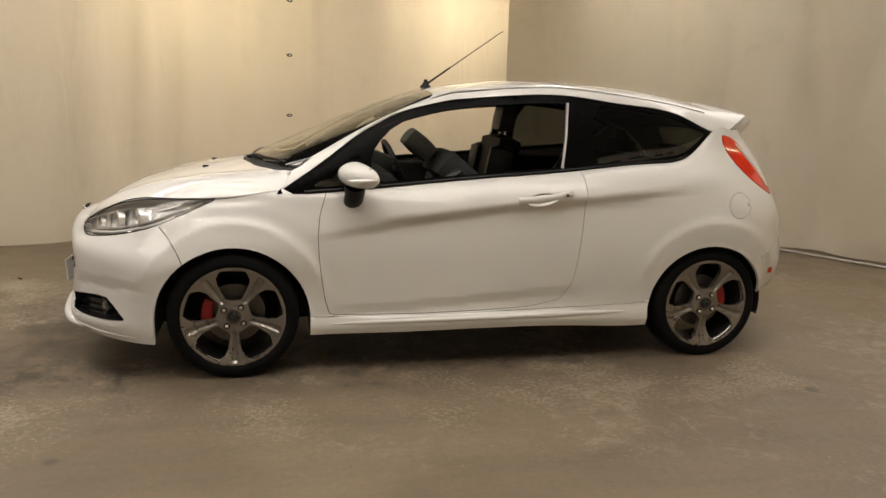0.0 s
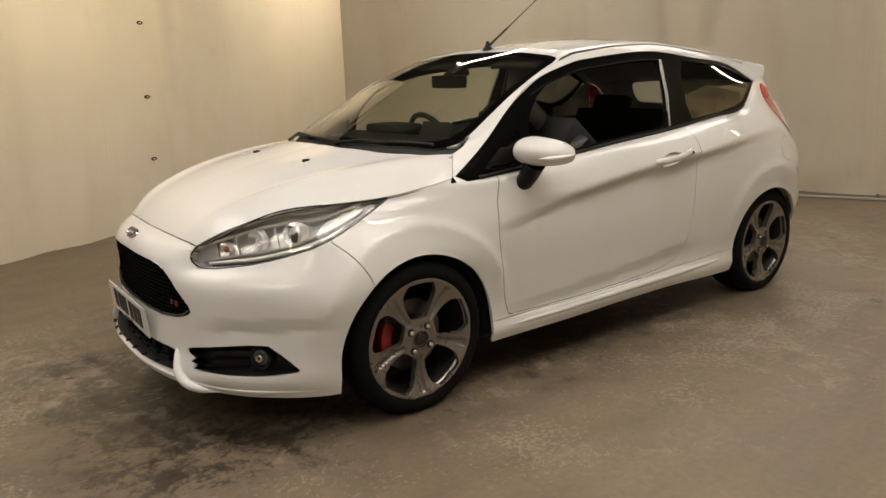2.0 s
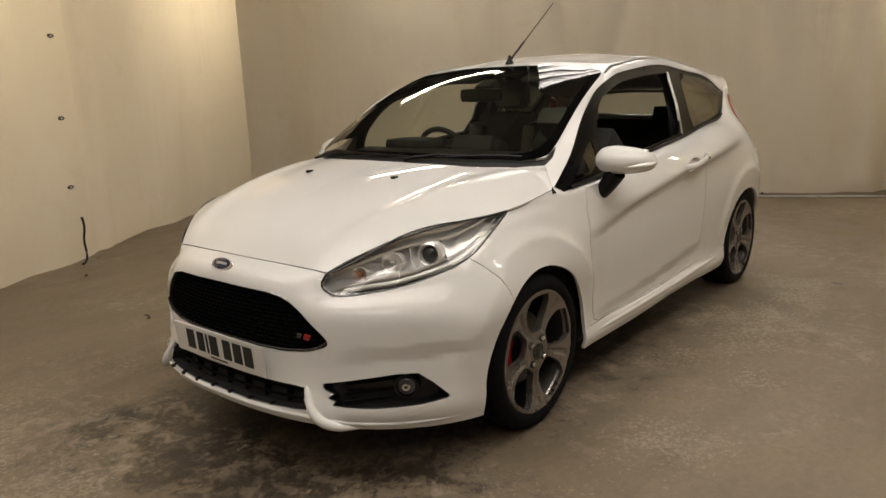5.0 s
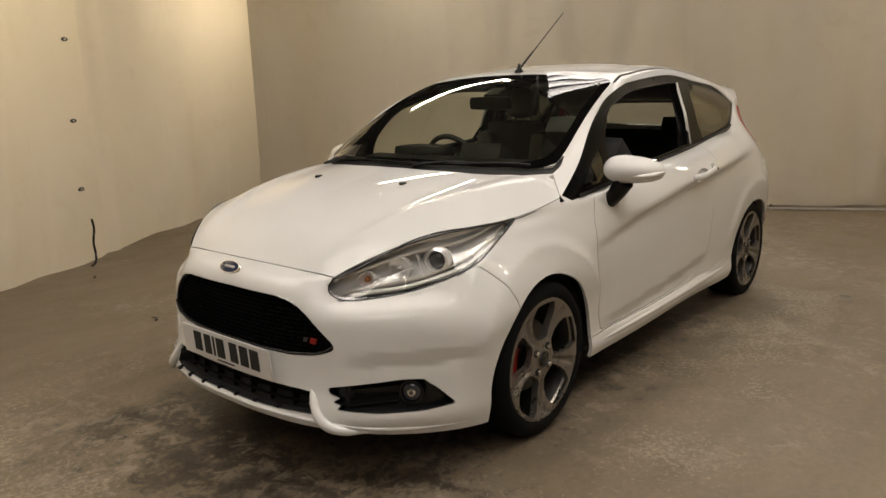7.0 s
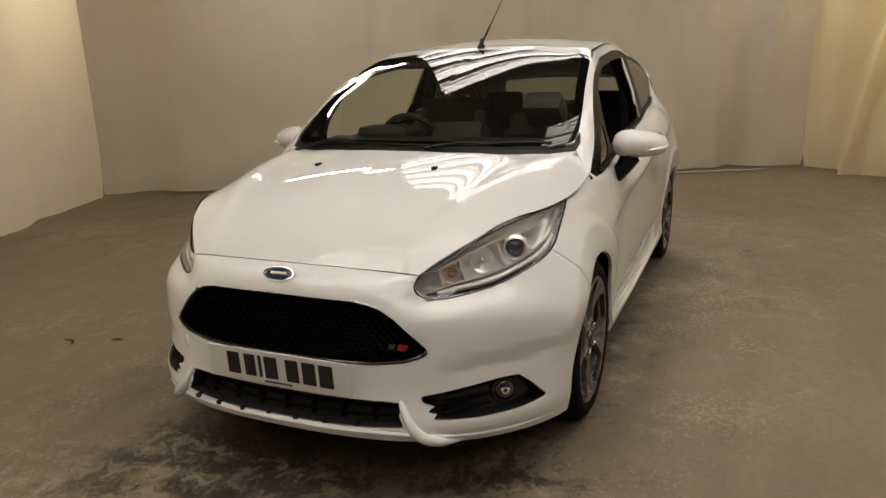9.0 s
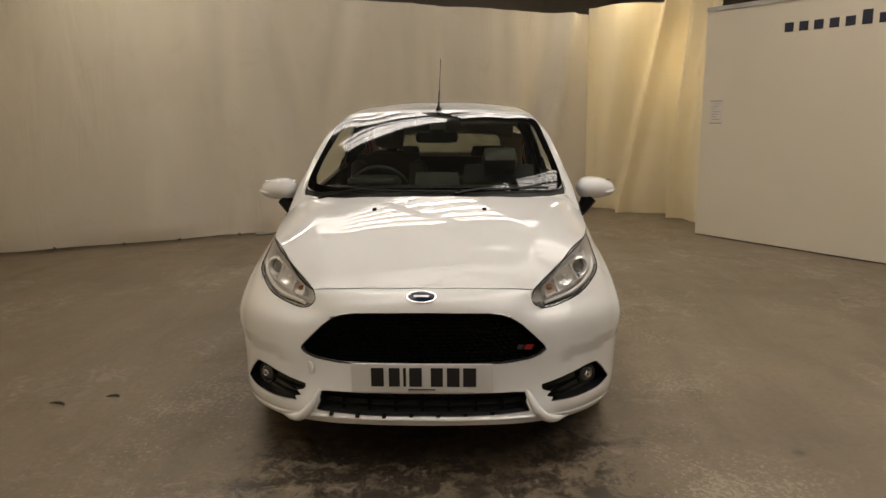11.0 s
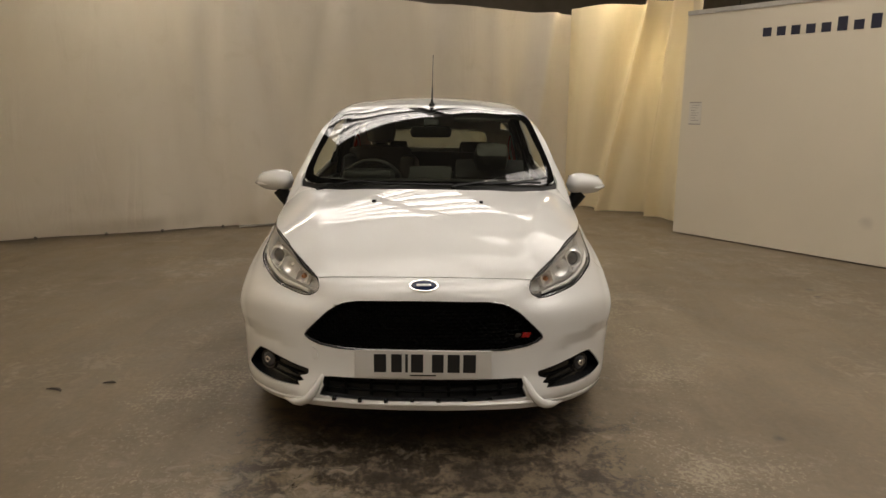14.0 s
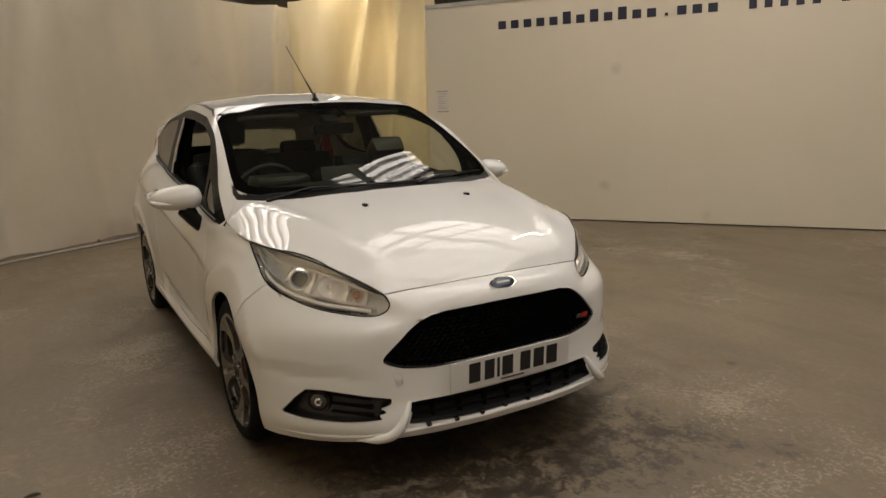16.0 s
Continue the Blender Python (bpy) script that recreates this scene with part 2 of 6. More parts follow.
def worn(name, base, rough, spread=.25, scale=30.0, metal=0.0, bumps=0.0, **more):
    """A plain surface with fine and broad variation in tone and gloss."""
    m, nt, b = mat(name, base, rough, metal, **more)
    co = nt.nodes.new("ShaderNodeTexCoord")
    fine, broad = noise_tex(nt, co, scale, 5), noise_tex(nt, co, scale * .08, 3)
    both = node(nt, "ShaderNodeMath", [(0, fine, 0), (1, broad, 0)], operation="ADD")
    lo, hi = tuple(c * (1 - spread) for c in base), tuple(min(1, c * (1 + spread)) for c in base)
    r = ramp(nt, both, 0, [(.35, lo), (.65, hi)])
    both2 = node(nt, "ShaderNodeMath", [(0, both, 0)], operation="MULTIPLY", in_1=.5)
    nt.links.new(both2.outputs[0], r.inputs[0])
    nt.links.new(r.outputs[0], b.inputs["Base Color"])
    rr = node(nt, "ShaderNodeMapRange", [(0, both2, 0)], in_1=.3, in_2=.7, in_3=max(0, rough - .1), in_4=min(1, rough + .12))
    nt.links.new(rr.outputs[0], b.inputs["Roughness"])
    if bumps:
        bump(nt, b, fine, 0, .6, bumps)
    return m


def paint():
    m, nt, b = mat("white_paint", (.705, .70, .672), .6, Coat_Weight=1.0, Coat_Roughness=.012, Specular_IOR_Level=.05)
    co = nt.nodes.new("ShaderNodeTexCoord")
    n1, n2 = noise_tex(nt, co, 3.0, 4), noise_tex(nt, co, 260.0, 2)
    dust = ramp(nt, n1, 0, [(.35, (.705, .70, .672)), (.75, (.68, .675, .645))])
    nt.links.new(dust.outputs[0], b.inputs["Base Color"])
    gl = node(nt, "ShaderNodeMapRange", [(0, n1, 0)], in_1=.3, in_2=.75, in_3=.006, in_4=.022)
    nt.links.new(gl.outputs[0], b.inputs["Coat Roughness"])
    peel = noise_tex(nt, co, 90.0, 2)
    bp = nt.nodes.new("ShaderNodeBump")
    bp.inputs["Strength"].default_value, bp.inputs["Distance"].default_value = .025, .001
    nt.links.new(peel.outputs[0], bp.inputs["Height"])
    nt.links.new(bp.outputs[0], b.inputs["Coat Normal"])
    return m


def glass(name, tint, dusty=0.0, base=.075):
    """Thin glass: clear or tinted, mirror-bright where seen along the surface, with a film of dust."""
    m = bpy.data.materials.new(name)
    m.use_nodes = True
    nt = m.node_tree
    nt.nodes.remove(nt.nodes["Principled BSDF"])
    clear = node(nt, "ShaderNodeBsdfTransparent", in_Color=(*tint, 1))
    gloss = node(nt, "ShaderNodeBsdfGlossy", in_Color=(1, 1, 1, 1), in_Roughness=.01)
    fr = node(nt, "ShaderNodeLayerWeight", in_Blend=.5)
    steep = node(nt, "ShaderNodeMath", [(0, fr, "Facing")], operation="POWER", in_1=5.0)
    gain = node(nt, "ShaderNodeMath", [(0, steep, 0)], operation="MULTIPLY_ADD", in_1=.92, in_2=base)
    gain.use_clamp = True
    mix = node(nt, "ShaderNodeMixShader", [(0, gain, 0), (1, clear, 0), (2, gloss, 0)])
    last = mix
    if dusty:
        co = nt.nodes.new("ShaderNodeTexCoord")
        n = noise_tex(nt, co, 14.0, 8, .7)
        spots = node(nt, "ShaderNodeTexVoronoi", [("Vector", co, "Object")], in_Scale=130.0)
        sp = ramp(nt, spots, 0, [(.10, .9), (.22, 0.0)])
        dn = ramp(nt, n, 0, [(.52, 0.0), (.75, 1.0)])
        both = mixed(nt, 1.0, (dn, 0), (sp, 0), "MULTIPLY")
        amt = node(nt, "ShaderNodeMath", [(0, both, 2)], operation="MULTIPLY", in_1=dusty)
        amt2 = node(nt, "ShaderNodeMath", [(0, amt, 0)], operation="ADD", in_1=.006)
        film = node(nt, "ShaderNodeBsdfDiffuse", in_Color=(.6, .57, .5, 1))
        last = node(nt, "ShaderNodeMixShader", [(0, amt2, 0), (1, mix, 0), (2, film, 0)])
    nt.links.new(last.outputs[0], nt.nodes["Material Output"].inputs[0])
    return m


def concrete():
    """Worn, dusty concrete: broad stains, pale scuffs, dark damp spots and drips where the car stands, with some of its
    shadow painted in.
    """
    m, nt, b = mat("worn_concrete", (.25, .21, .16), .6)
    co = nt.nodes.new("ShaderNodeTexCoord")
    broad, mid_, fine = noise_tex(nt, co, .45, 5, .6, .4), noise_tex(nt, co, 2.6, 8, .65, .3), noise_tex(nt, co, 34.0, 6, .6)
    c1 = ramp(nt, broad, 0, [(.30, (.150, .117, .075)), (.52, (.177, .138, .089)), (.72, (.203, .159, .104))])
    c2 = ramp(nt, mid_, 0, [(.28, (.80, .80, .80)), (.5, (.98, .98, .98)), (.74, (1.14, 1.13, 1.11))])
    base = mixed(nt, 1.0, (c1, 0), (c2, 0), "MULTIPLY")
    c3 = ramp(nt, fine, 0, [(.3, (.86, .86, .86)), (.7, (1.12, 1.12, 1.12))])
    base = mixed(nt, .8, (base, 2), (c3, 0), "MULTIPLY")
    # pale dried scuffs in patches
    scuff, where = noise_tex(nt, co, 5.5, 10, .75, 1.2), noise_tex(nt, co, .8, 3)
    s1 = ramp(nt, scuff, 0, [(.53, 0.0), (.62, 1.0)])
    s2 = ramp(nt, where, 0, [(.45, 0.0), (.62, .85)])
    sm = mixed(nt, 1.0, (s1, 0), (s2, 0), "MULTIPLY")
    base = mixed(nt, (sm, 2), (base, 2), (.27, .22, .165))
    # damp and painted shadow: a band round the car's footprint, broken into blots and drips
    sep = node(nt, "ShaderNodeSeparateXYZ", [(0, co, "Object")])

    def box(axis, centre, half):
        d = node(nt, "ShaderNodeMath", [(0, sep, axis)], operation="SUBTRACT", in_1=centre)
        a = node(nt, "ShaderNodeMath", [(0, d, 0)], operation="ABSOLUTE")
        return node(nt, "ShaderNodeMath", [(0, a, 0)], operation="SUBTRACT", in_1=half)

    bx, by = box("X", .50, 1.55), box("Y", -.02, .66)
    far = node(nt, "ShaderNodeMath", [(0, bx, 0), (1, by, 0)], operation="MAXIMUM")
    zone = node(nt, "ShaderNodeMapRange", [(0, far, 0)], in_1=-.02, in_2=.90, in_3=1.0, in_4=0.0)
    # a soft damp and shadow tone, ragged dark blots and, round them, a crust of dried pale specks
    cloud = noise_tex(nt, co, 2.6, 9, .66, .5)

    def sum_of(*terms):
        """Adds up (node, output, weight)."""
        last = None
        for n, o, k in terms:
            now = node(nt, "ShaderNodeMath", [(0, n, o)], operation="MULTIPLY", in_1=k)
            last = now if last is None else node(nt, "ShaderNodeMath", [(0, last, 0), (1, now, 0)], operation="ADD")
        return last

    # darkens the damp zone and paints in part of the car's cast shadow
    damp_shadow = ramp(nt, sum_of((zone, 0, .30), (cloud, 0, 1.0)), 0, [(.58, 0.0), (.92, .66)])
    base = mixed(nt, (damp_shadow, 0), (base, 2), (.085, .066, .047))
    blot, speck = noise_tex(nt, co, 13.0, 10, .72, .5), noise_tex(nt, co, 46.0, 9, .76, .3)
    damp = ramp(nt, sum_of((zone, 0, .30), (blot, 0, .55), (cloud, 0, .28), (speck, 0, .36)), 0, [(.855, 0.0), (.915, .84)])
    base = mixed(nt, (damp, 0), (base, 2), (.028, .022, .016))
    where2 = noise_tex(nt, co, 1.5, 4, .6, .3)
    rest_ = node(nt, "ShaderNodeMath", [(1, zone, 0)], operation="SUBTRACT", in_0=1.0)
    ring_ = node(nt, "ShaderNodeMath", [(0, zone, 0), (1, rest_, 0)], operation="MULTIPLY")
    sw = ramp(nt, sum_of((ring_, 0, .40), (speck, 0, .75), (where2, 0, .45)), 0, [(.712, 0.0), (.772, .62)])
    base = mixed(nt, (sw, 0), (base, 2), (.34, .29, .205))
    # flaked pale patches and brushed streaks all over the slab
    flake = noise_tex(nt, co, 12.0, 10, .70, .8)
    fl = ramp(nt, sum_of((flake, 0, .6), (where, 0, .5)), 0, [(.60, 0.0), (.67, .50)])
    base = mixed(nt, (fl, 0), (base, 2), (.29, .245, .185))
    st = node(nt, "ShaderNodeMapping", [("Vector", co, "Object")], in_Rotation=(0, 0, radians(-35)), in_Scale=(.5, 3.2, 1))
    sweep = node(nt, "ShaderNodeTexNoise", [("Vector", st, 0)], in_Scale=1.3, in_Detail=7.0, in_Roughness=.62, in_Distortion=.9)
    sr = ramp(nt, sweep, 0, [(.36, (.90, .90, .895)), (.5, (1, 1, 1)), (.66, (1.08, 1.08, 1.07))])
    base = mixed(nt, .9, (base, 2), (sr, 0), "MULTIPLY")
    # small dark spots here and there
    vor = node(nt, "ShaderNodeTexVoronoi", [("Vector", co, "Object")], in_Scale=1.6)
    jit = node(nt, "ShaderNodeMath", [(0, mid_, 0)], operation="MULTIPLY", in_1=.10)
    vd = node(nt, "ShaderNodeMath", [(0, vor, 0), (1, jit, 0)], operation="ADD")
    sp = ramp(nt, vd, 0, [(.085, .75), (.115, 0.0)])
    base = mixed(nt, (sp, 0), (base, 2), (.06, .05, .04))
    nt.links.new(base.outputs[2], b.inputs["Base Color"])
    r1 = node(nt, "ShaderNodeMapRange", [(0, mid_, 0)], in_1=.3, in_2=.7, in_3=.42, in_4=.68)
    r2 = node(nt, "ShaderNodeMath", [(0, damp, 0)], operation="MULTIPLY", in_1=-.22)
    r3 = node(nt, "ShaderNodeMath", [(0, r1, 0), (1, r2, 0)], operation="ADD")
    nt.links.new(r3.outputs[0], b.inputs["Roughness"])
    hmix = mixed(nt, .5, (fine, 0), (mid_, 0))
    bump(nt, b, hmix, 2, .5, .006)
    return m


def tarp(name, base, rough=.68, stains=.5):
    """Creamy coated sheet: soft creases, grubby patches, a faint weave."""
    m, nt, b = mat(name, base, rough, Specular_IOR_Level=.3)
    co = nt.nodes.new("ShaderNodeTexCoord")
    broad, mid_, fine = noise_tex(nt, co, .6, 4), noise_tex(nt, co, 3.5, 7, .65, .5), noise_tex(nt, co, 160.0, 2)
    dirty = tuple(c * k for c, k in zip(base, (.80, .77, .70)))
    c1 = ramp(nt, broad, 0, [(.35, base), (.75, tuple(c * k for c, k in zip(base, (.93, .92, .88))))])
    dn = ramp(nt, mid_, 0, [(.56, 0.0), (.80, stains)])
    c2 = mixed(nt, (dn, 0), (c1, 0), dirty)
    nt.links.new(c2.outputs[2], b.inputs["Base Color"])
    st = node(nt, "ShaderNodeMapping", [("Vector", co, "Object")], in_Scale=(1.6, 1.6, .35))
    crease = node(nt, "ShaderNodeTexNoise", [("Vector", st, 0)], in_Scale=2.2, in_Detail=5.0, in_Roughness=.5, in_Distortion=.8)
    h = mixed(nt, .06, (crease, 0), (fine, 0))
    bp = bump(nt, b, h, 2, .55, .03)
    thin = node(nt, "ShaderNodeBsdfTranslucent", [("Normal", bp, 0)], in_Color=(*(c * k for c, k in zip(base, (1.0, .95, .85))), 1))
    mix = node(nt, "ShaderNodeMixShader", [(1, b, 0), (2, thin, 0)], in_0=.22)
    nt.links.new(mix.outputs[0], nt.nodes["Material Output"].inputs[0])
    return m


def board():
    """Painted white board wall with scuffs and faint streaks."""
    m, nt, b = mat("painted_board", (.66, .60, .50), .5)
    co = nt.nodes.new("ShaderNodeTexCoord")
    broad, mid_, fine = noise_tex(nt, co, .5, 3), noise_tex(nt, co, 5.0, 8, .7, .6), noise_tex(nt, co, 220.0, 2)
    c1 = ramp(nt, broad, 0, [(.3, (.63, .57, .445)), (.7, (.68, .615, .49))])
    vor = node(nt, "ShaderNodeTexVoronoi", [("Vector", co, "Object")], in_Scale=1.15)
    jit = node(nt, "ShaderNodeMath", [(0, mid_, 0)], operation="MULTIPLY", in_1=.16)
    vd = node(nt, "ShaderNodeMath", [(0, vor, 0), (1, jit, 0)], operation="ADD")
    sp = ramp(nt, vd, 0, [(.10, .45), (.17, 0.0)])
    c2 = mixed(nt, (sp, 0), (c1, 0), (.40, .36, .29))
    dn = ramp(nt, mid_, 0, [(.60, 0.0), (.80, .25)])
    c3 = mixed(nt, (dn, 0), (c2, 2), (.52, .47, .38))
    nt.links.new(c3.outputs[2], b.inputs["Base Color"])
    bump(nt, b, fine, 0, .15, .002)
    return m


def emit(name, colour, strength, dirt=0.0):
    m, nt, b = mat(name, (.7, .7, .7), .6)
    b.inputs["Emission Color"].default_value = (*colour, 1)
    b.inputs["Emission Strength"].default_value = strength
    if dirt:
        co = nt.nodes.new("ShaderNodeTexCoord")
        mp = node(nt, "ShaderNodeMapping", [("Vector", co, "Object")], in_Scale=(1, 4, 1))
        n = node(nt, "ShaderNodeTexNoise", [("Vector", mp, 0)], in_Scale=2.0, in_Detail=8.0, in_Roughness=.7)
        r = ramp(nt, n, 0, [(.35, tuple(c * (1 - dirt) for c in colour)), (.6, colour)])
        turn = node(nt, "ShaderNodeMapping", [("Vector", co, "Object")], in_Rotation=(0, 0, radians(-31)))
        w = node(nt, "ShaderNodeTexWave", [("Vector", turn, 0)], in_Scale=2.1, in_Distortion=.5, in_Detail=4.0)
        bands = ramp(nt, w, 0, [(.26, (.10, .10, .10)), (.44, (1, 1, 1))])
        both = mixed(nt, 1.0, (r, 0), (bands, 0), "MULTIPLY")
        nt.links.new(both.outputs[2], b.inputs["Emission Color"])
    return m


M_CONCRETE = concrete()
M_TARP = tarp("cream_sheet", (.74, .68, .575))
M_YELLOW = tarp("yellowed_sheet", (.79, .70, .50), .5, .35)
M_BOARD = board()
M_PAINT = paint()
M_BLACK = mat("gloss_black", (.012, .012, .013), .22)[0]
M_GLOSS = mat("piano_black", (.02, .02, .021), .08)[0]
M_DARK = mat("matt_black", (.008, .008, .008), .65)[0]
M_TRIM = worn("black_plastic", (.005, .005, .005), .38, .3, 60.0, Specular_IOR_Level=.22)
M_FRIT = mat("ceramic_black", (.003, .003, .003), .03, 0.0, Specular_IOR_Level=.5)[0]
M_GRILLE = mat("grille_black", (.003, .003, .003), .6, 0.0, Specular_IOR_Level=.08)[0]
M_LINER = worn("arch_felt", (.012, .012, .012), .9, .4, 40.0)
M_TYRE = worn("tyre_rubber", (.006, .006, .006), .8, .35, 45.0, bumps=.0006, Specular_IOR_Level=.10)
M_RIM = worn("alloy_grey", (.24, .22, .195), .30, .12, 25.0, .75)
M_RIMDARK = worn("alloy_dark", (.025, .024, .022), .45, .25, 25.0, .6)
M_DISC = worn("brake_steel", (.10, .095, .09), .4, .25, 50.0, .9)
M_CALIPER = mat("red_lacquer", (.26, .008, .007), .3)[0]
M_RED = mat("red_lens", (.72, .045, .016), .12, 0.0, Coat_Weight=1.0, Coat_Roughness=.02)[0]
M_AMBER = mat("amber_bulb", (.40, .17, .07), .2)[0]
M_CHROME = mat("chrome", (.86, .85, .83), .09, 1.0)[0]
M_ALU = mat("bright_channel", (.55, .55, .54), .3, .7)[0]
M_LAMP = worn("lamp_bowl", (.66, .66, .65), .18, .05, 30.0, .35)
M_BRIGHT = mat("lamp_chrome", (.93, .92, .90), .16, .55)[0]
M_FRAME = mat("frame_black", (.003, .003, .003), .30, 0.0, Specular_IOR_Level=.06)[0]
M_STRIP = mat("clear_plastic", (.80, .79, .76), .12, 0.0, Coat_Weight=1.0)[0]
M_PROJ = mat("projector_lens", (.05, .05, .055), .03, 0.0, Coat_Weight=1.0, Coat_Roughness=.01)[0]
M_PLATE = mat("plate_white", (.64, .63, .60), .35)[0]
M_BLUE = mat("badge_blue", (.012, .020, .055), .15)[0]
M_MIRROR = mat("mirror_glass", (.85, .86, .86), .02, 1.0)[0]
M_CLEAR = glass("lamp_glass", (.96, .96, .95))
M_SCREEN = glass("screen_glass", (.70, .73, .63), .55, .048)
M_TINT = glass("tinted_glass", (.11, .113, .10), .05, .05)
M_REAR = glass("rear_glass", (.50, .52, .47), .1, .06)
M_LINING = worn("headlining", (.05, .048, .045), .95, .1, 80.0)
M_SEAT = worn("seat_cloth", (.012, .012, .013), .75, .3, 120.0, bumps=.0008)
M_LEATHER = worn("grey_leather", (.018, .018, .019), .45, .2, 60.0)
M_GREY = worn("headrest_leather", (.055, .054, .052), .5, .15, 60.0)
M_DASH = worn("dash_plastic", (.012, .012, .012), .55, .25, 90.0, bumps=.0004)
M_CLAD = worn("shed_cladding", (.055, .052, .047), .7, .3, 12.0)
M_SHED = worn("shed_wall_bounce", (.24, .21, .17), .6, .12, 6.0)
M_STEEL = worn("dark_steel", (.06, .055, .05), .5, .3, 30.0, .4)
M_TRAY = worn("white_enamel", (.70, .69, .64), .4, .1, 20.0)
M_CAP = worn("grey_cap", (.42, .40, .36), .5, .15, 10.0)
M_NAVY = mat("navy_vinyl", (.018, .020, .040), .4)[0]
M_PAPER = worn("paper", (.62, .58, .50), .7, .06, 20.0)
M_INK = mat("grey_ink", (.34, .31, .27), .6)[0]
M_DIRT = worn("dry_dirt", (.06, .05, .04), .9, .4, 60.0)
M_ROOFLIGHT = emit("rooflight_sheet", (1.0, .91, .83), 5.4, .45)

# ---- the room ----
def wall(name, a, b, height, m, label, thick=0.06, z0=0.0):
    a, b = Vector((*a, 0)), Vector((*b, 0))
    d = b - a
    bm = b_box((d.length, thick, height), m=Matrix.Translation((a + b) / 2 + Vector((0, 0, z0 + height / 2))) @ pose(0, 0, 0, 0, 0, math.degrees(math.atan2(d.y, d.x))))
    return tagged(part(name, bm, m), label, "wall", kind="structure")


def curtain(name, plan, height, folds, m, label, seed, lift=.015, drag=.0, nz=44, step=.05):
    """A hanging sheet along a plan line. folds: (place along it, width, depth at the top, at the foot, sideways lean)."""
    p = chaikin(plan, False, 2, step)
    t = np.gradient(p, axis=0)
    t /= np.linalg.norm(t, axis=1)[:, None]
    n = np.stack([-t[:, 1], t[:, 0]], 1)
    s = np.r_[0, np.cumsum(np.linalg.norm(np.diff(p, axis=0), axis=1))]
    rnd = random.Random(seed)
    wob = [(rnd.uniform(.5, 2.6), rnd.uniform(0, 6.28), rnd.uniform(-.5, .5)) for _ in range(7)]
    bm = bmesh.new()
    grid = []
    for i in range(len(p)):
        col = []
        for k in range(nz + 1):
            f = k / nz
            z = lift + (height - lift) * f
            d = 0.0
            for c, w, d1, d0, lean in folds:
                q = (s[i] - c - lean * (1 - f)) / w
                d += (d1 * f + d0 * (1 - f)) * math.exp(-q * q)
            for fr_, ph, ln in wob:
                d += .010 * math.sin(fr_ * s[i] * 2.2 + ph + ln * 3 * f) * (.6 + .4 * f)
            d += .012 * noise.noise((s[i] * 1.3 + seed, f * 2.4, seed * 3.1)) + .006 * noise.noise((s[i] * 4.0, f * 6.0, seed))
            if f < .25:
                d += .035 * (1 - f / .25) ** 1.4 * noise.noise((s[i] * 2.7, f * 16.0, seed * 1.7))
            if f < .12:
                d += drag * (1 - f / .12) ** 2 * (.5 + .5 * noise.noise((s[i] * .9, seed, 0)))
            col.append(bm.verts.new((p[i, 0] + n[i, 0] * d, p[i, 1] + n[i, 1] * d, z + (.012 * noise.noise((s[i] * 2, seed, 5)) if k == 0 else 0))))
        grid.append(col)
    for a, b in zip(grid, grid[1:]):
        for k in range(nz):
            bm.faces.new((a[k], b[k], b[k + 1], a[k + 1]))
    ob = tagged(part(name, bm, m, smooth=True, angle=80), label, "curtain", kind="structure")
    return ob, p, n, s


bm = bmesh.new()
bmesh.ops.create_grid(bm, x_segments=2, y_segments=2, size=15)
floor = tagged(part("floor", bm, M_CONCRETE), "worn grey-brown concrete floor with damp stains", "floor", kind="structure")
CORNER, FAR = (3.1, 5.12), (6.95, -1.85)
LEFT = curtain("curtain_left", [(-9.4, -1.6), (-6.6, -.10), (-2.05, 2.36), (-.32, 3.33), (.475, 3.87), (1.69, 4.455), CORNER], 3.3,
        [(8.1, .35, .05, .10, .1), (9.2, .22, .03, .05, -.1), (9.75, .12, .07, .02, -.25), (10.15, .13, .09, .03, -.22), (10.45, .09, -.06, -.02, -.18), (11.0, .50, -.19, -.12, 0), (10.72, .10, .05, .01, -.12), (11.28, .10, .07, .04, .1), (11.45, .08, -.04, -.03, .08), (12.3, .3, .02, .06, 0), (13.3, .25, .02, .12, -.2), (5.5, .3, .04, .05, .2)],
        M_TARP, "cream coated sheet hanging as a wall", 3, drag=.07, lift=.002)
END = curtain("curtain_end", [CORNER, (4.15, 2.95), (5.0, 1.85), FAR], 2.66,
        [(.5, .25, .03, .12, 0), (1.3, .4, -.03, .06, .2), (2.3, .14, .07, .03, .3), (2.75, .10, -.05, -.02, .3), (2.70, .26, .0, .07, .15), (3.38, .26, .0, -.16, .22), (3.1, .12, .08, .04, -.15), (3.6, .15, .13, .03, .5), (3.9, .3, .03, .08, 0), (4.5, .14, .12, .03, -.5), (4.8, .16, .06, .06, .3), (5.3, .12, -.05, .0, .2), (5.8, .15, .07, .05, .2), (6.6, .15, .05, .06, .1), (6.95, .16, .03, .12, .25), (7.3, .2, .05, .18, -.1), (7.62, .11, -.13, -.06, -.35)],
        M_TARP, "cream coated sheet hanging at the end of the bay", 5, drag=.05, lift=.03)
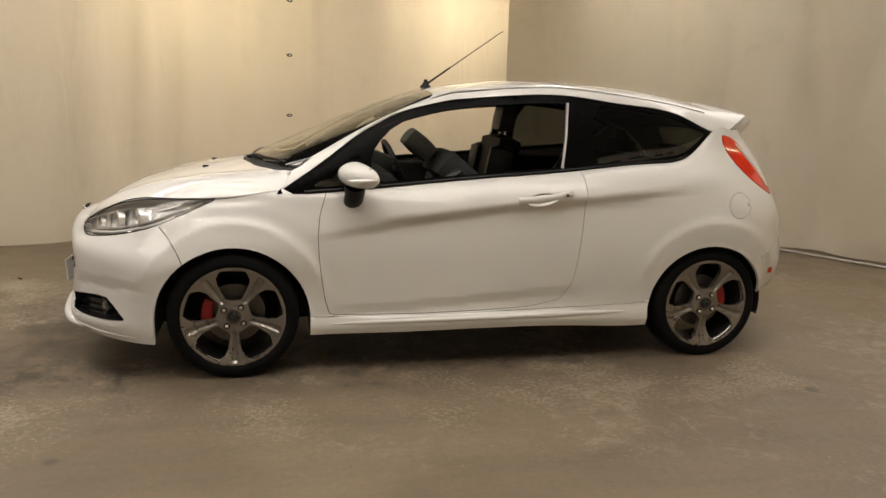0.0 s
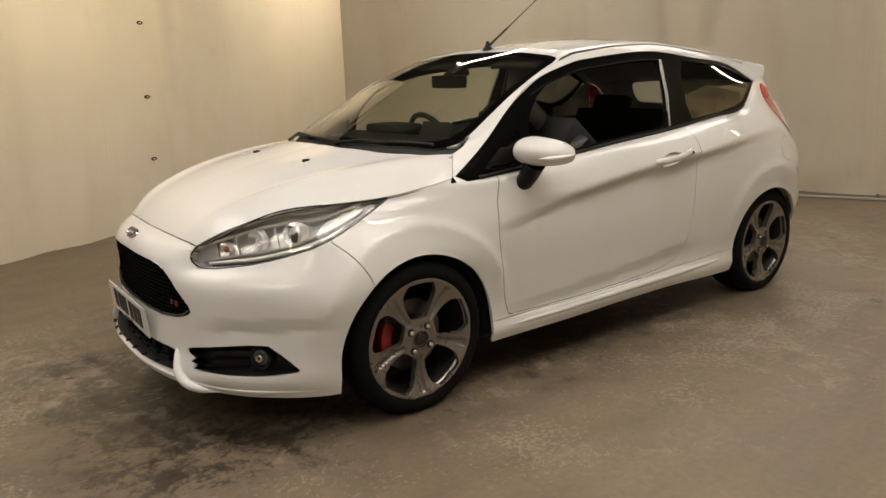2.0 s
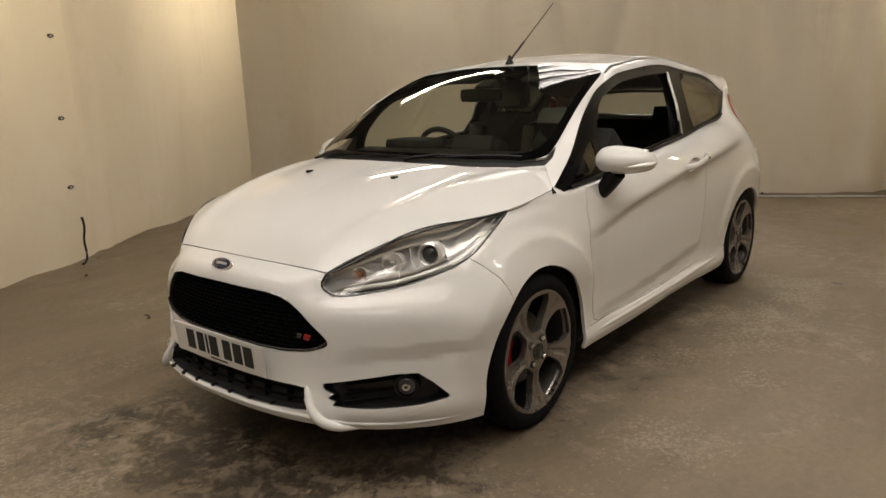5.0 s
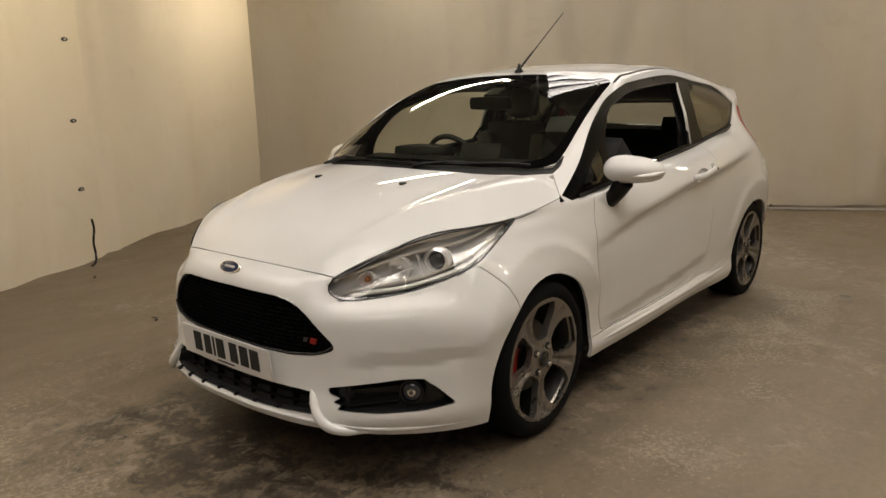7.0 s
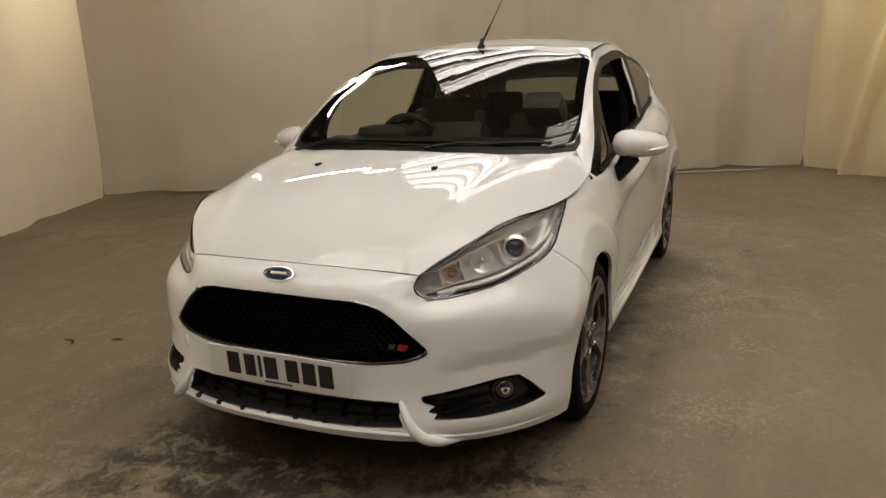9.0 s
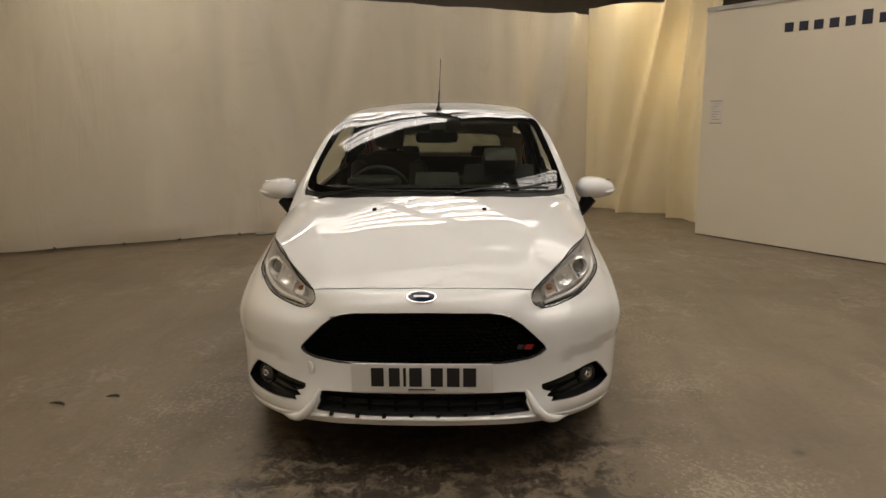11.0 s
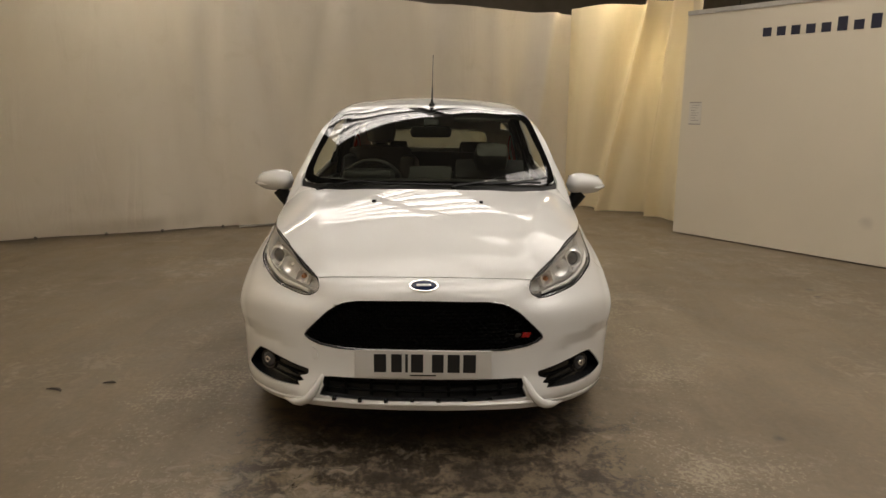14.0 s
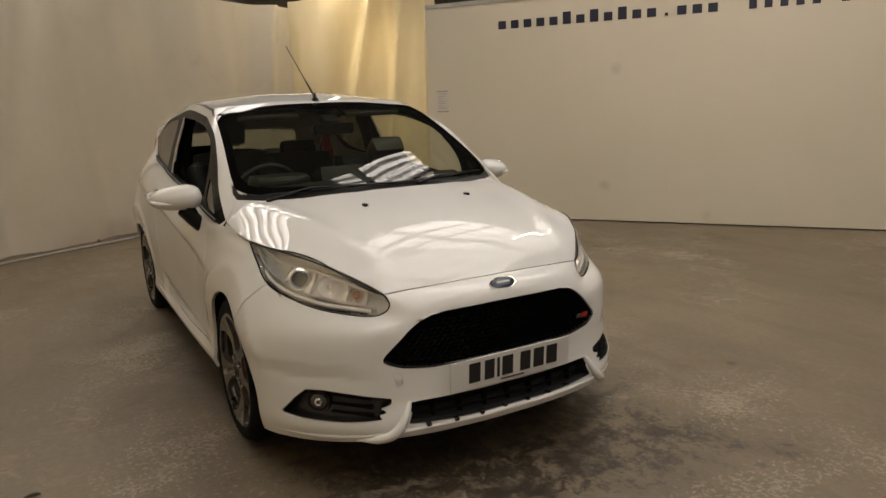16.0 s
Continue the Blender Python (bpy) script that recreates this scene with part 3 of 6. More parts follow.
curtain("curtain_corner", [FAR, (6.66, -2.05), (6.32, -2.48), (5.97, -2.84), (5.60, -2.93), (5.20, -2.95), (4.80, -2.94)], 2.74,
        [(.12, .10, .03, .03, 0), (.55, .22, -.06, -.02, -.2), (1.00, .17, .24, .16, -.60), (1.21, .075, -.20, -.17, -.58), (1.46, .16, .22, .13, -.28),
         (1.90, .08, -.16, -.18, -.48), (2.12, .11, .12, .12, -.10), (2.36, .06, -.05, -.06, 0)],
        M_YELLOW, "yellowed plastic sheet gathered in heavy folds", 8, drag=.05, step=.02, nz=60)
WA, WB = Vector((4.72, -2.76, 0)), Vector((-5.1, -9.67, 0))
wall_board = wall("wall_board", WA.xy, WB.xy, 2.37, M_BOARD, "white painted partition wall with dark blue lettering", .08, .014)
WD = (WB - WA).normalized()
WN = Vector((WD.y, -WD.x, 0))
if WN.dot(Vector((0, 0, 0)) - WA) < 0:
    WN = -WN

# the shed round the bay: unseen walls, pale to bounce light, dark roof cladding, rooflights and tubes
for k, (a, b) in enumerate((((-12, -12), (12, -12)), ((12, -12), (12, 12)), ((12, 12), (-12, 12)), ((-12, 12), (-12, -12)))):
    wall("wall_shed_" + "abcd"[k], a, b, 5.0, M_SHED, "unseen closing wall, pale to bounce light", .1)
ROOF = 4.6
TURN = Matrix(((.857, .515, 0, 0), (.515, -.857, 0, 0), (0, 0, 1, 0), (0, 0, 0, 1))).transposed()   # across the bay, along the end wall, up


def bay(f0, f1, e0, e1, z, thick, m, name, bm=None):
    return b_box((f1 - f0, e1 - e0, thick), ((f0 + f1) / 2, (e0 + e1) / 2, z), bm=bm, m=TURN)


bm = bmesh.new()
ROWS_OF_LIGHT = ((-7.0, -4.6, -1.5, 2.2), (-2.8, -.25, -4.6, 4.2), (-.25, 1.45, 1.7, 4.3), (4.0, 7.2, .2, 4.2))
edges_f = [-17] + [v for r in ROWS_OF_LIGHT for v in r[:2]] + [17]
for k in (k for k in range(0, len(edges_f), 2) if edges_f[k + 1] > edges_f[k]):
    bay(edges_f[k], edges_f[k + 1], -17, 17, ROOF, .04, None, "", bm)
for f0, f1, e0, e1 in ROWS_OF_LIGHT:
    bay(f0, f1, -17, e0, ROOF, .04, None, "", bm)
    bay(f0, f1, e1, 17, ROOF, .04, None, "", bm)
tagged(part("ceiling", bm, M_CLAD), "dark corrugated shed roof", "ceiling", kind="structure")
for f0, f1, e0, e1 in ROWS_OF_LIGHT:
    bm = bmesh.new()
    n = int((f1 - f0) / .2)
    rows_ = []
    for k in range(n * 4 + 1):
        f = f0 + (f1 - f0) * k / (n * 4)
        z = ROOF + .03 * math.sin(k * math.pi / 2)
        rows_.append([bm.verts.new(TURN @ Vector((f, e, z))) for e in (e0, e1)])
    for p, q in zip(rows_, rows_[1:]):
        bm.faces.new((p[0], p[1], q[1], q[0]))
    tagged(part("rooflight", bm, M_ROOFLIGHT), "grimy corrugated translucent rooflight", "rooflight", group="rooflights", kind="structure")
for e in (-4.2, -1.8, .0, 2.42, 5.2):
    tagged(part("roof_beam", bay(-12, 12, e - .06, e + .06, ROOF - .16, .2, None, "roof_beam"), M_STEEL), "dark steel roof beam", "roof beam", group="roof beams", kind="structure")
for f0, f1, e0, e1 in ROWS_OF_LIGHT:
    for f in np.arange(f0 + .45, f1 - .2, .62):
        tagged(part("roof_purlin", bay(f - .035, f + .035, e0 - .2, e1 + .2, ROOF - .075, .06, None, ""), M_STEEL), "thin dark steel purlin under the rooflight", "purlin", group="roof purlins", kind="structure")


def tube(a, b, power, colour):
    """A strip fitting: white tray, glowing tube, hung on two rods."""
    a, b = Vector(a), Vector(b)
    d = (b - a).normalized()
    side = d.cross(Vector((0, 0, 1)))
    m = Matrix((side, d, Vector((0, 0, 1)))).transposed().to_4x4()
    m.translation = (a + b) / 2
    L = (b - a).length
    tray = part("strip_lamp", b_box((.11, L, .04), (0, 0, .035), .008, m=m), M_TRAY)
    tagged(tray, "long white fluorescent strip lamp hung under the roof", "lamp", group="strip lamps")
    part("tube", b_cyl(.018, L - .06, m @ pose(0, 0, 0, 90, 0, 0), 12), emit("tube_light", colour, power), tray)
    for k in (-.35, .35):
        part("rod", b_cyl(.006, ROOF - a.z, m @ pose(0, k * L, (ROOF - a.z) / 2), 6), M_STEEL, tray)


tube((2.88, 3.35, 3.0), (3.15, 1.85, 3.0), 56.0, (1.0, .872, .69))
tube((.35, -2.35, 3.4), (1.65, -3.55, 3.4), 28.0, (1.0, .88, .72))
tube((5.6, -1.9, 2.95), (6.9, -2.6, 2.95), 48.0, (1.0, .84, .60))

# strip lamps behind the sheets, which glow with them up to the corners
tube((7.2, -3.15, 2.2), (5.9, -3.95, 2.2), 150.0, (1.0, .84, .56))
tube((1.25, 5.3, 2.6), (2.75, 6.05, 2.6), 270.0, (1.0, .86, .64))
# this one is an added, unseen fill that brightens the long sheet's left part
tube((-1.9, 3.9, 2.6), (-.3, 4.75, 2.6), 300.0, (1.0, .85, .60))
tube((-2.9, -2.7, 3.8), (-1.1, -1.6, 3.8), 12.0, (1.0, .88, .70))

# the board wall's lettering, as plain bars, its cap and a pinned notice
def on_board(s, z, w, h, out=.0425, thick=.003):
    m = Matrix((WD, WN, Vector((0, 0, 1)))).transposed().to_4x4()
    m.translation = WA + WD * s + Vector((0, 0, z))
    return b_box((w, thick, h), (0, out, 0), m=m)


part("cap", on_board(6.0, 2.408, 12.0, .045, 0, .10), M_CAP, wall_board)
x0 = .885
for k, hgt in enumerate((.085, .085, .085, .085, .085, .125, .085, .125, .085, .125, .085, .085, .03, .085, .085, .085)):
    part("letter_bar", on_board(x0 + k * .1452 + .05, 2.100 + hgt / 2, .088 if hgt > .05 else .03, hgt), M_NAVY, wall_board)
for k in range(11):
    part("number_bar", on_board(3.47 + k * .135 + (.1 if k > 4 else 0), 2.10 + .065, .068, .13), M_NAVY, wall_board)
paper = tagged(part("notice", on_board(.178, 1.346, .155, .235, .0415), M_PAPER), "small white paper notice pinned to the board wall", "notice")
for k in range(7):
    part("line", on_board(.178 - .01 * (k % 3), 1.432 - k * .027, .10 - .02 * (k % 3), .006, .044, .001), M_INK, paper)
for k, z in ((0, 1.462), (1, 1.230)):
    part("edge_bar", on_board(.178, z, .15, .012, .0435, .001), M_INK, paper)

# eyelets down the seam of the long curtain, and a loose black cord at its foot
verts = [v.co for v in LEFT[0].data.vertices]


def on_left(x, y, z):
    return min(verts, key=lambda c: (c.x - x) ** 2 + (c.y - y) ** 2 + 4 * (c.z - z) ** 2)


for z in (.574, 1.129, 1.689, 2.25):
    c = on_left(.34, 3.54, z)
    d = Vector((.45, -.89, 0))
    bm = b_lathe([(.010, .004), (.016, .006), (.024, .003), (.026, -.004)], 20)
    bm.transform(Matrix.Translation(c + d * .004) @ d.to_track_quat("Y", "Z").to_matrix().to_4x4() @ Matrix.Diagonal((1.3, 1, .6, 1)))
    tagged(part("eyelet", bm, M_STEEL, smooth=True), "dark metal eyelet in the cream sheet", "eyelet", group="eyelets")
hem = [v.co for v in END[0].data.vertices if v.co.z < .20]
for x, y in ((3.53, 3.93), (3.84, 3.39), (4.18, 2.87), (4.52, 2.38), (5.55, .95), (6.05, .10)):
    c = min(hem, key=lambda v: (v.x - x) ** 2 + (v.y - y) ** 2 + 4 * (v.z - .03) ** 2)
    d = Vector((-.86, -.50, 0))
    bm = b_lathe([(.006, .004), (.010, .006), (.014, .003), (.015, -.004)], 16)
    bm.transform(Matrix.Translation(c + d * .006) @ d.to_track_quat("Y", "Z").to_matrix().to_4x4())
    tagged(part("eyelet", bm, M_STEEL, smooth=True), "dark metal eyelet in the hem of the end sheet", "eyelet", group="eyelets")
c = on_left(.36, 3.62, .15)
cord = [(c.x + .02, c.y - .05, .36), (c.x + .03, c.y - .06, .28), (c.x + .00, c.y - .07, .18), (c.x + .01, c.y - .08, .08), (c.x - .01, c.y - .10, .015), (c.x - .06, c.y - .14, .008)]
tagged(part("cord", b_sweep([tuple(p) for p in chaikin(cord, False, 2, .02)], .009, 8), M_BLACK, smooth=True), "loose black cord hanging at the foot of the curtain", "cord")
# weighting pipe along the foot of the end curtain
d = (Vector((*FAR, 0)) - Vector((5.0, 1.85, 0))).normalized()
nn = Vector((-.857, -.515, 0))
path = [Vector((5.0, 1.85, .014)) + nn * .10 + d * t for t in np.linspace(-.5, 3.7, 12)]
tagged(part("floor_pipe", b_sweep(path, .013, 10), M_CAP, smooth=True), "pale pipe weighing down the sheet's hem", "pipe")
# scraps on the floor
for k, (x, y, l, a) in enumerate(((-.17, 1.75, .09, 20), (-.05, 1.54, .06, 50), (-1.55, 1.25, .05, 80), (.10, 3.1, .07, 10))):
    path = [(x + l * t * math.cos(radians(a + 50 * t)), y + l * t * math.sin(radians(a + 50 * t)), .006) for t in np.linspace(0, 1, 6)]
    tagged(part("scrap", b_sweep(path, [.003, .006, .007, .006, .005, .002], 6), M_DIRT, smooth=True), "dark dry scrap lying on the concrete", "scrap", group="floor scraps")

# ---- the car's lines, in x, half width and z ----
LOWER = [
    # the bottom edge: chin, sill, rear valance
    [(-0.835, 0, 0.219), (-0.82, 0.26, 0.218), (-0.79, 0.37, 0.212), (-0.75, 0.455, 0.205), (-0.63, 0.615, 0.19), (-0.5, 0.715, 0.18), (-0.352, 0.785, 0.174), (0, 0.8, 0.18), (0.352, 0.8, 0.198), (0.756, 0.805, 0.198),
     (1.2, 0.805, 0.202), (1.68, 0.8, 0.195), (2.08, 0.795, 0.183), (2.28, 0.797, 0.19), (2.49, 0.8, 0.2), (2.75, 0.765, 0.335), (2.93, 0.62, 0.35), (3.03, 0.36, 0.35), (3.06, 0, 0.35)],
    [(-0.845, 0, 0.25), (-0.83, 0.26, 0.25), (-0.8, 0.375, 0.248), (-0.765, 0.465, 0.245), (-0.65, 0.63, 0.24), (-0.51, 0.735, 0.235), (-0.35, 0.795, 0.225), (0, 0.815, 0.24), (0.352, 0.812, 0.235), (0.756, 0.818, 0.235),
     (1.2, 0.82, 0.235), (1.68, 0.815, 0.232), (2.08, 0.81, 0.225), (2.28, 0.812, 0.235), (2.49, 0.815, 0.25), (2.75, 0.778, 0.367), (2.95, 0.63, 0.38), (3.055, 0.36, 0.38), (3.085, 0, 0.38)],
    [(-0.822, 0, 0.34), (-0.805, 0.26, 0.338), (-0.78, 0.375, 0.34), (-0.745, 0.47, 0.34), (-0.63, 0.63, 0.335), (-0.5, 0.735, 0.325), (-0.35, 0.8, 0.32), (0, 0.819, 0.32), (0.36, 0.804, 0.3), (0.756, 0.806, 0.305),
     (1.2, 0.809, 0.305), (1.68, 0.806, 0.31), (2.08, 0.805, 0.31), (2.28, 0.808, 0.32), (2.49, 0.816, 0.33), (2.76, 0.786, 0.415), (2.965, 0.626, 0.415), (3.075, 0.36, 0.42), (3.1, 0, 0.42)],
    [(-0.81, 0, 0.455), (-0.795, 0.26, 0.455), (-0.77, 0.375, 0.46), (-0.735, 0.47, 0.47), (-0.615, 0.635, 0.46), (-0.49, 0.74, 0.45), (-0.35, 0.805, 0.44), (0, 0.822, 0.44), (0.37, 0.804, 0.43), (0.756, 0.808, 0.44),
     (1.2, 0.812, 0.44), (1.68, 0.814, 0.45), (2.1, 0.815, 0.45), (2.3, 0.819, 0.455), (2.49, 0.824, 0.46), (2.77, 0.789, 0.48), (2.975, 0.624, 0.5), (3.085, 0.36, 0.52), (3.11, 0, 0.52)],
    [(-0.812, 0, 0.565), (-0.795, 0.26, 0.565), (-0.77, 0.37, 0.57), (-0.735, 0.45, 0.575), (-0.6, 0.636, 0.57), (-0.47, 0.740, 0.56), (-0.34, 0.803, 0.55), (0, 0.827, 0.57), (0.38, 0.812, 0.56), (0.756, 0.814, 0.57),
     (1.2, 0.818, 0.58), (1.68, 0.822, 0.59), (2.1, 0.824, 0.59), (2.3, 0.827, 0.595), (2.49, 0.832, 0.6), (2.76, 0.789, 0.62), (2.955, 0.624, 0.62), (3.06, 0.36, 0.64), (3.085, 0, 0.64)],
    [(-0.805, 0, 0.66), (-0.787, 0.26, 0.65), (-0.75, 0.36, 0.645), (-0.7, 0.43, 0.635), (-0.555, 0.600, 0.65), (-0.43, 0.682, 0.67), (-0.315, 0.734, 0.7), (0, 0.782, 0.7), (0.39, 0.802, 0.69), (0.756, 0.814, 0.72),
     (1.2, 0.822, 0.76), (1.68, 0.825, 0.79), (2.1, 0.825, 0.79), (2.3, 0.824, 0.79), (2.49, 0.824, 0.79), (2.75, 0.774, 0.79), (2.92, 0.619, 0.79), (3.01, 0.36, 0.82), (3.03, 0, 0.82)],
    [(-0.78, 0, 0.695), (-0.757, 0.26, 0.69), (-0.725, 0.355, 0.682), (-0.69, 0.42, 0.672), (-0.51, 0.579, 0.72), (-0.38, 0.652, 0.76), (-0.27, 0.693, 0.77), (0, 0.747, 0.79), (0.39, 0.777, 0.79), (0.756, 0.82, 0.785),
     (1.2, 0.83, 0.835), (1.68, 0.832, 0.87), (2.1, 0.815, 0.915), (2.3, 0.794, 0.935), (2.47, 0.774, 0.95), (2.7, 0.714, 0.93), (2.83, 0.604, 0.95), (2.9, 0.36, 1), (2.92, 0, 1)],
    [(-0.745, 0, 0.708), (-0.725, 0.26, 0.703), (-0.705, 0.355, 0.698), (-0.684, 0.419, 0.69), (-0.505, 0.57, 0.765), (-0.36, 0.643, 0.8), (-0.24, 0.68, 0.81), (0, 0.723, 0.825), (0.39, 0.763, 0.85), (0.756, 0.778, 0.87),
     (1.2, 0.778, 0.915), (1.68, 0.773, 0.95), (2.1, 0.748, 1), (2.3, 0.723, 1.02), (2.45, 0.678, 1.09), (2.62, 0.648, 1.07), (2.75, 0.58, 1.08), (2.82, 0.34, 1.11), (2.84, 0, 1.11)],
    # the top edge: bonnet, belt line, tailgate
    [(-0.706, 0, 0.713), (-0.695, 0.26, 0.709), (-0.686, 0.355, 0.7065), (-0.678, 0.419, 0.702), (-0.5, 0.565, 0.797), (-0.35, 0.64, 0.828), (-0.22, 0.678, 0.827), (0, 0.718, 0.842), (0.33, 0.742, 0.862), (0.757, 0.735, 0.897),
     (1.2, 0.722, 0.938), (1.68, 0.71, 0.978), (2.1, 0.69, 1.018), (2.31, 0.675, 1.058), (2.47, 0.63, 1.19), (2.57, 0.625, 1.2), (2.66, 0.55, 1.205), (2.72, 0.32, 1.22), (2.735, 0, 1.22)],
]
UPPER = [
    # from the outer edge of bonnet, pillar and roof to the middle of the car
    [(-.678, .419, .702), (-.637, .457, .731), (-.50, .565, .797), (-.35, .64, .826), (-.20, .683, .832), (0, .718, .844), (.221, .728, .876), (.36, .713, .97), (.495, .681, 1.07), (.631, .648, 1.169),
     (.77, .623, 1.238), (.91, .607, 1.279), (1.053, .588, 1.311), (1.344, .579, 1.339), (1.646, .575, 1.349), (1.956, .587, 1.316), (2.275, .602, 1.27), (2.46, .63, 1.19), (2.57, .625, 1.20)],
    [(-.685, .36, .706), (-.635, .39, .756), (-.49, .46, .835), (-.34, .51, .878), (-.18, .55, .902), (0, .592, .922), (.235, .643, .944), (.345, .660, 1.007), (.49, .637, 1.094), (.64, .610, 1.182),
     (.79, .585, 1.258), (.93, .560, 1.312), (1.06, .535, 1.346), (1.344, .53, 1.38), (1.646, .53, 1.39), (1.956, .53, 1.368), (2.275, .54, 1.325), (2.50, .57, 1.275), (2.70, .55, 1.272)],
    [(-.697, .22, .71), (-.64, .235, .763), (-.495, .27, .842), (-.345, .30, .889), (-.18, .325, .924), (0, .345, .953), (.10, .365, .9685), (.20, .375, 1.020), (.38, .365, 1.110), (.56, .35, 1.188),
     (.74, .335, 1.264), (.90, .32, 1.327), (1.04, .31, 1.367), (1.344, .30, 1.410), (1.646, .30, 1.42), (1.956, .30, 1.408), (2.275, .30, 1.378), (2.52, .31, 1.335), (2.75, .31, 1.30)],
    [(-.706, 0, .713), (-.645, 0, .768), (-.50, 0, .849), (-.35, 0, .898), (-.18, 0, .936), (-.02, 0, .965), (.05, 0, .977), (.13, 0, 1.015), (.33, 0, 1.108), (.52, 0, 1.188),
     (.71, 0, 1.264), (.89, 0, 1.331), (1.03, 0, 1.374), (1.344, 0, 1.420), (1.646, 0, 1.43), (1.956, 0, 1.42), (2.275, 0, 1.392), (2.53, 0, 1.35), (2.77, 0, 1.312)],
]
# bonnet and windscreen run fair: the points of each line lie on one smooth curve
for row_, k0, k1 in [(r, a, b) for r in (1, 2, 3) for a, b in ((1, 7), (7, 12))]:
    q = np.array(UPPER[row_][k0:k1])
    x = q[:, 0]
    tries = []
    for tau in (.12, .15, .2, .26):
        a = np.stack([np.ones_like(x), x, np.exp(-(x + .65) / tau) if k0 == 1 else x * x], 1)
        z = a @ np.linalg.lstsq(a, q[:, 2], rcond=None)[0]
        tries.append((abs(z - q[:, 2]).max(), tuple(z)))
    a = np.stack([np.ones_like(x), x, x * x], 1)
    h = a @ np.linalg.lstsq(a, q[:, 1], rcond=None)[0]
    for k, z in enumerate(min(tries)[1]):
        UPPER[row_][k0 + k] = (x[k], float(h[k]), float(z))
    if k0 == 7:
        xe_, he_, ze_ = UPPER[row_][12]
        far_ = np.array([1, xe_, xe_ * xe_]) @ np.linalg.lstsq(a, np.array(min(tries)[1]), rcond=None)[0]
        UPPER[row_][12] = (xe_, he_, float(.4 * ze_ + .6 * far_))
extra = []
for p1, p2, p3 in zip(UPPER[1], UPPER[2], UPPER[3]):
    h1, h2 = p1[1], p2[1]
    h = h2 + .62 * (h1 - h2)
    w1, w2 = h * h * (h * h - h2 * h2) / (h1 * h1 * (h1 * h1 - h2 * h2)), h * h * (h * h - h1 * h1) / (h2 * h2 * (h2 * h2 - h1 * h1))
    extra.append(tuple(float(p3[c] + w1 * (p1[c] - p3[c]) + w2 * (p2[c] - p3[c])) if c != 1 else h for c in range(3)))
UPPER.insert(2, extra)
FAX, RAX, HUBZ = 0.005, 2.425, 0.297


def bulge(q):
    """Flares over the wheels and the crease along the flanks."""
    x, h, z = q[:, 0], q[:, 1], q[:, 2]
    out = np.zeros(len(q))
    for ax, amp in ((FAX, 0.013), (RAX, 0.011)):
        r = np.hypot(x - ax, z - HUBZ)
        ridge = np.where(r < .425, np.clip((r - .33) / .095, 0, 1) ** .7, np.exp(-((r - .425) / 0.032) ** 2))
        out += amp * ridge * np.clip((z - .36) / .15, 0, 1) * np.clip((.86 - z) / .08, 0, 1) * (h > 0.6)
    # the flank steps in just under its rising crease, and fades fore and aft
    zc = np.interp(x, [.3, .456, .741, 1.008, 1.339, 1.686, 2.167, 2.45], [.68, .70, .752, .795, .842, .868, .915, .94])
    d = zc - z
    step = np.clip(d / .055, 0, 1)
    step = step * step * (3 - 2 * step) * np.exp(-np.maximum(d - .055, 0) / .14)
    fade = np.clip((x - .30) / .3, 0, 1) * np.clip((2.5 - x) / .5, 0, 1)
    out -= 0.015 * step * fade * (h > 0.6)
    # under its shoulder the front bumper's corner falls in
    d = .475 - z
    step = np.clip(d / .05, 0, 1) * np.exp(-np.maximum(d - .05, 0) / .07)
    out -= 0.014 * step * np.clip((h - .46) / .12, 0, 1) * np.clip((-.34 - x) / .10, 0, 1)
    # a fold along the foot of the door
    zd = np.interp(x, [.4, 1.0, 1.6, 2.0], [.335, .365, .41, .43])
    fold = np.clip((zd - z) / .05, 0, 1) * np.clip((z - .276) / .01, 0, 1)
    out -= 0.012 * fold * np.clip((x - .42) / .15, 0, 1) * np.clip((1.72 - x) / .12, 0, 1) * (h > 0.6)
    q = q.copy()
    q[:, 1] = h + out
    return q


def crown(q):
    """The two raised folds of the bonnet and the hollow outside them."""
    x, h, z = q[:, 0], q[:, 1], q[:, 2]
    hc = np.interp(x, [-.66, -.4, -.1, .2], [.36, .44, .52, .60])
    d = h - hc
    fade = np.clip((x + .66) / .15, 0, 1) * np.clip((.22 - x) / .15, 0, 1)
    q = q.copy()
    q[:, 2] = z + fade * (0.0022 * np.exp(-(d / 0.045) ** 2) - 0.0012 * np.exp(-((d - .085) / 0.05) ** 2))
    return q


low, top = Net(LOWER, bulge, ends=True), Net(UPPER, crown, crown=True, fold=(6, 12))
SIDE, FRONT, PLAN = [0, 2], [1, 2], [0, 1]
ts = np.linspace(0, 1, 700)
belt = low.at(low.ku[-1] * ts, np.full(700, low.kv[-1]))
edge = top.at(top.ku[-1] * ts, np.zeros(700))
belt_i = (belt[:, 0] > .2) & (belt[:, 0] < 2.475) & (belt[:, 1] > .5)
edge_i = (edge[:, 0] > .2) & (edge[:, 0] < 2.475)
BX, EX = belt[belt_i], edge[edge_i]
BX, EX = BX[np.argsort(BX[:, 0])], EX[np.argsort(EX[:, 0])]


def flank(q):
    return q[:, 1] > 0.3


def nose(q):
    return q[:, 0] < 0.1


def stern(q):
    return q[:, 0] > 2.5


def arc(cx, cz, r, a0, a1, n=24, sz=1.0):
    return [(cx + r * math.cos(radians(a)), cz + sz * r * math.sin(radians(a))) for a in np.linspace(a0, a1, n)]


arch_f = [(-.345, .05)] + arc(0.005, .278, .346, 185, -5, 26) + [(.353, .05)]
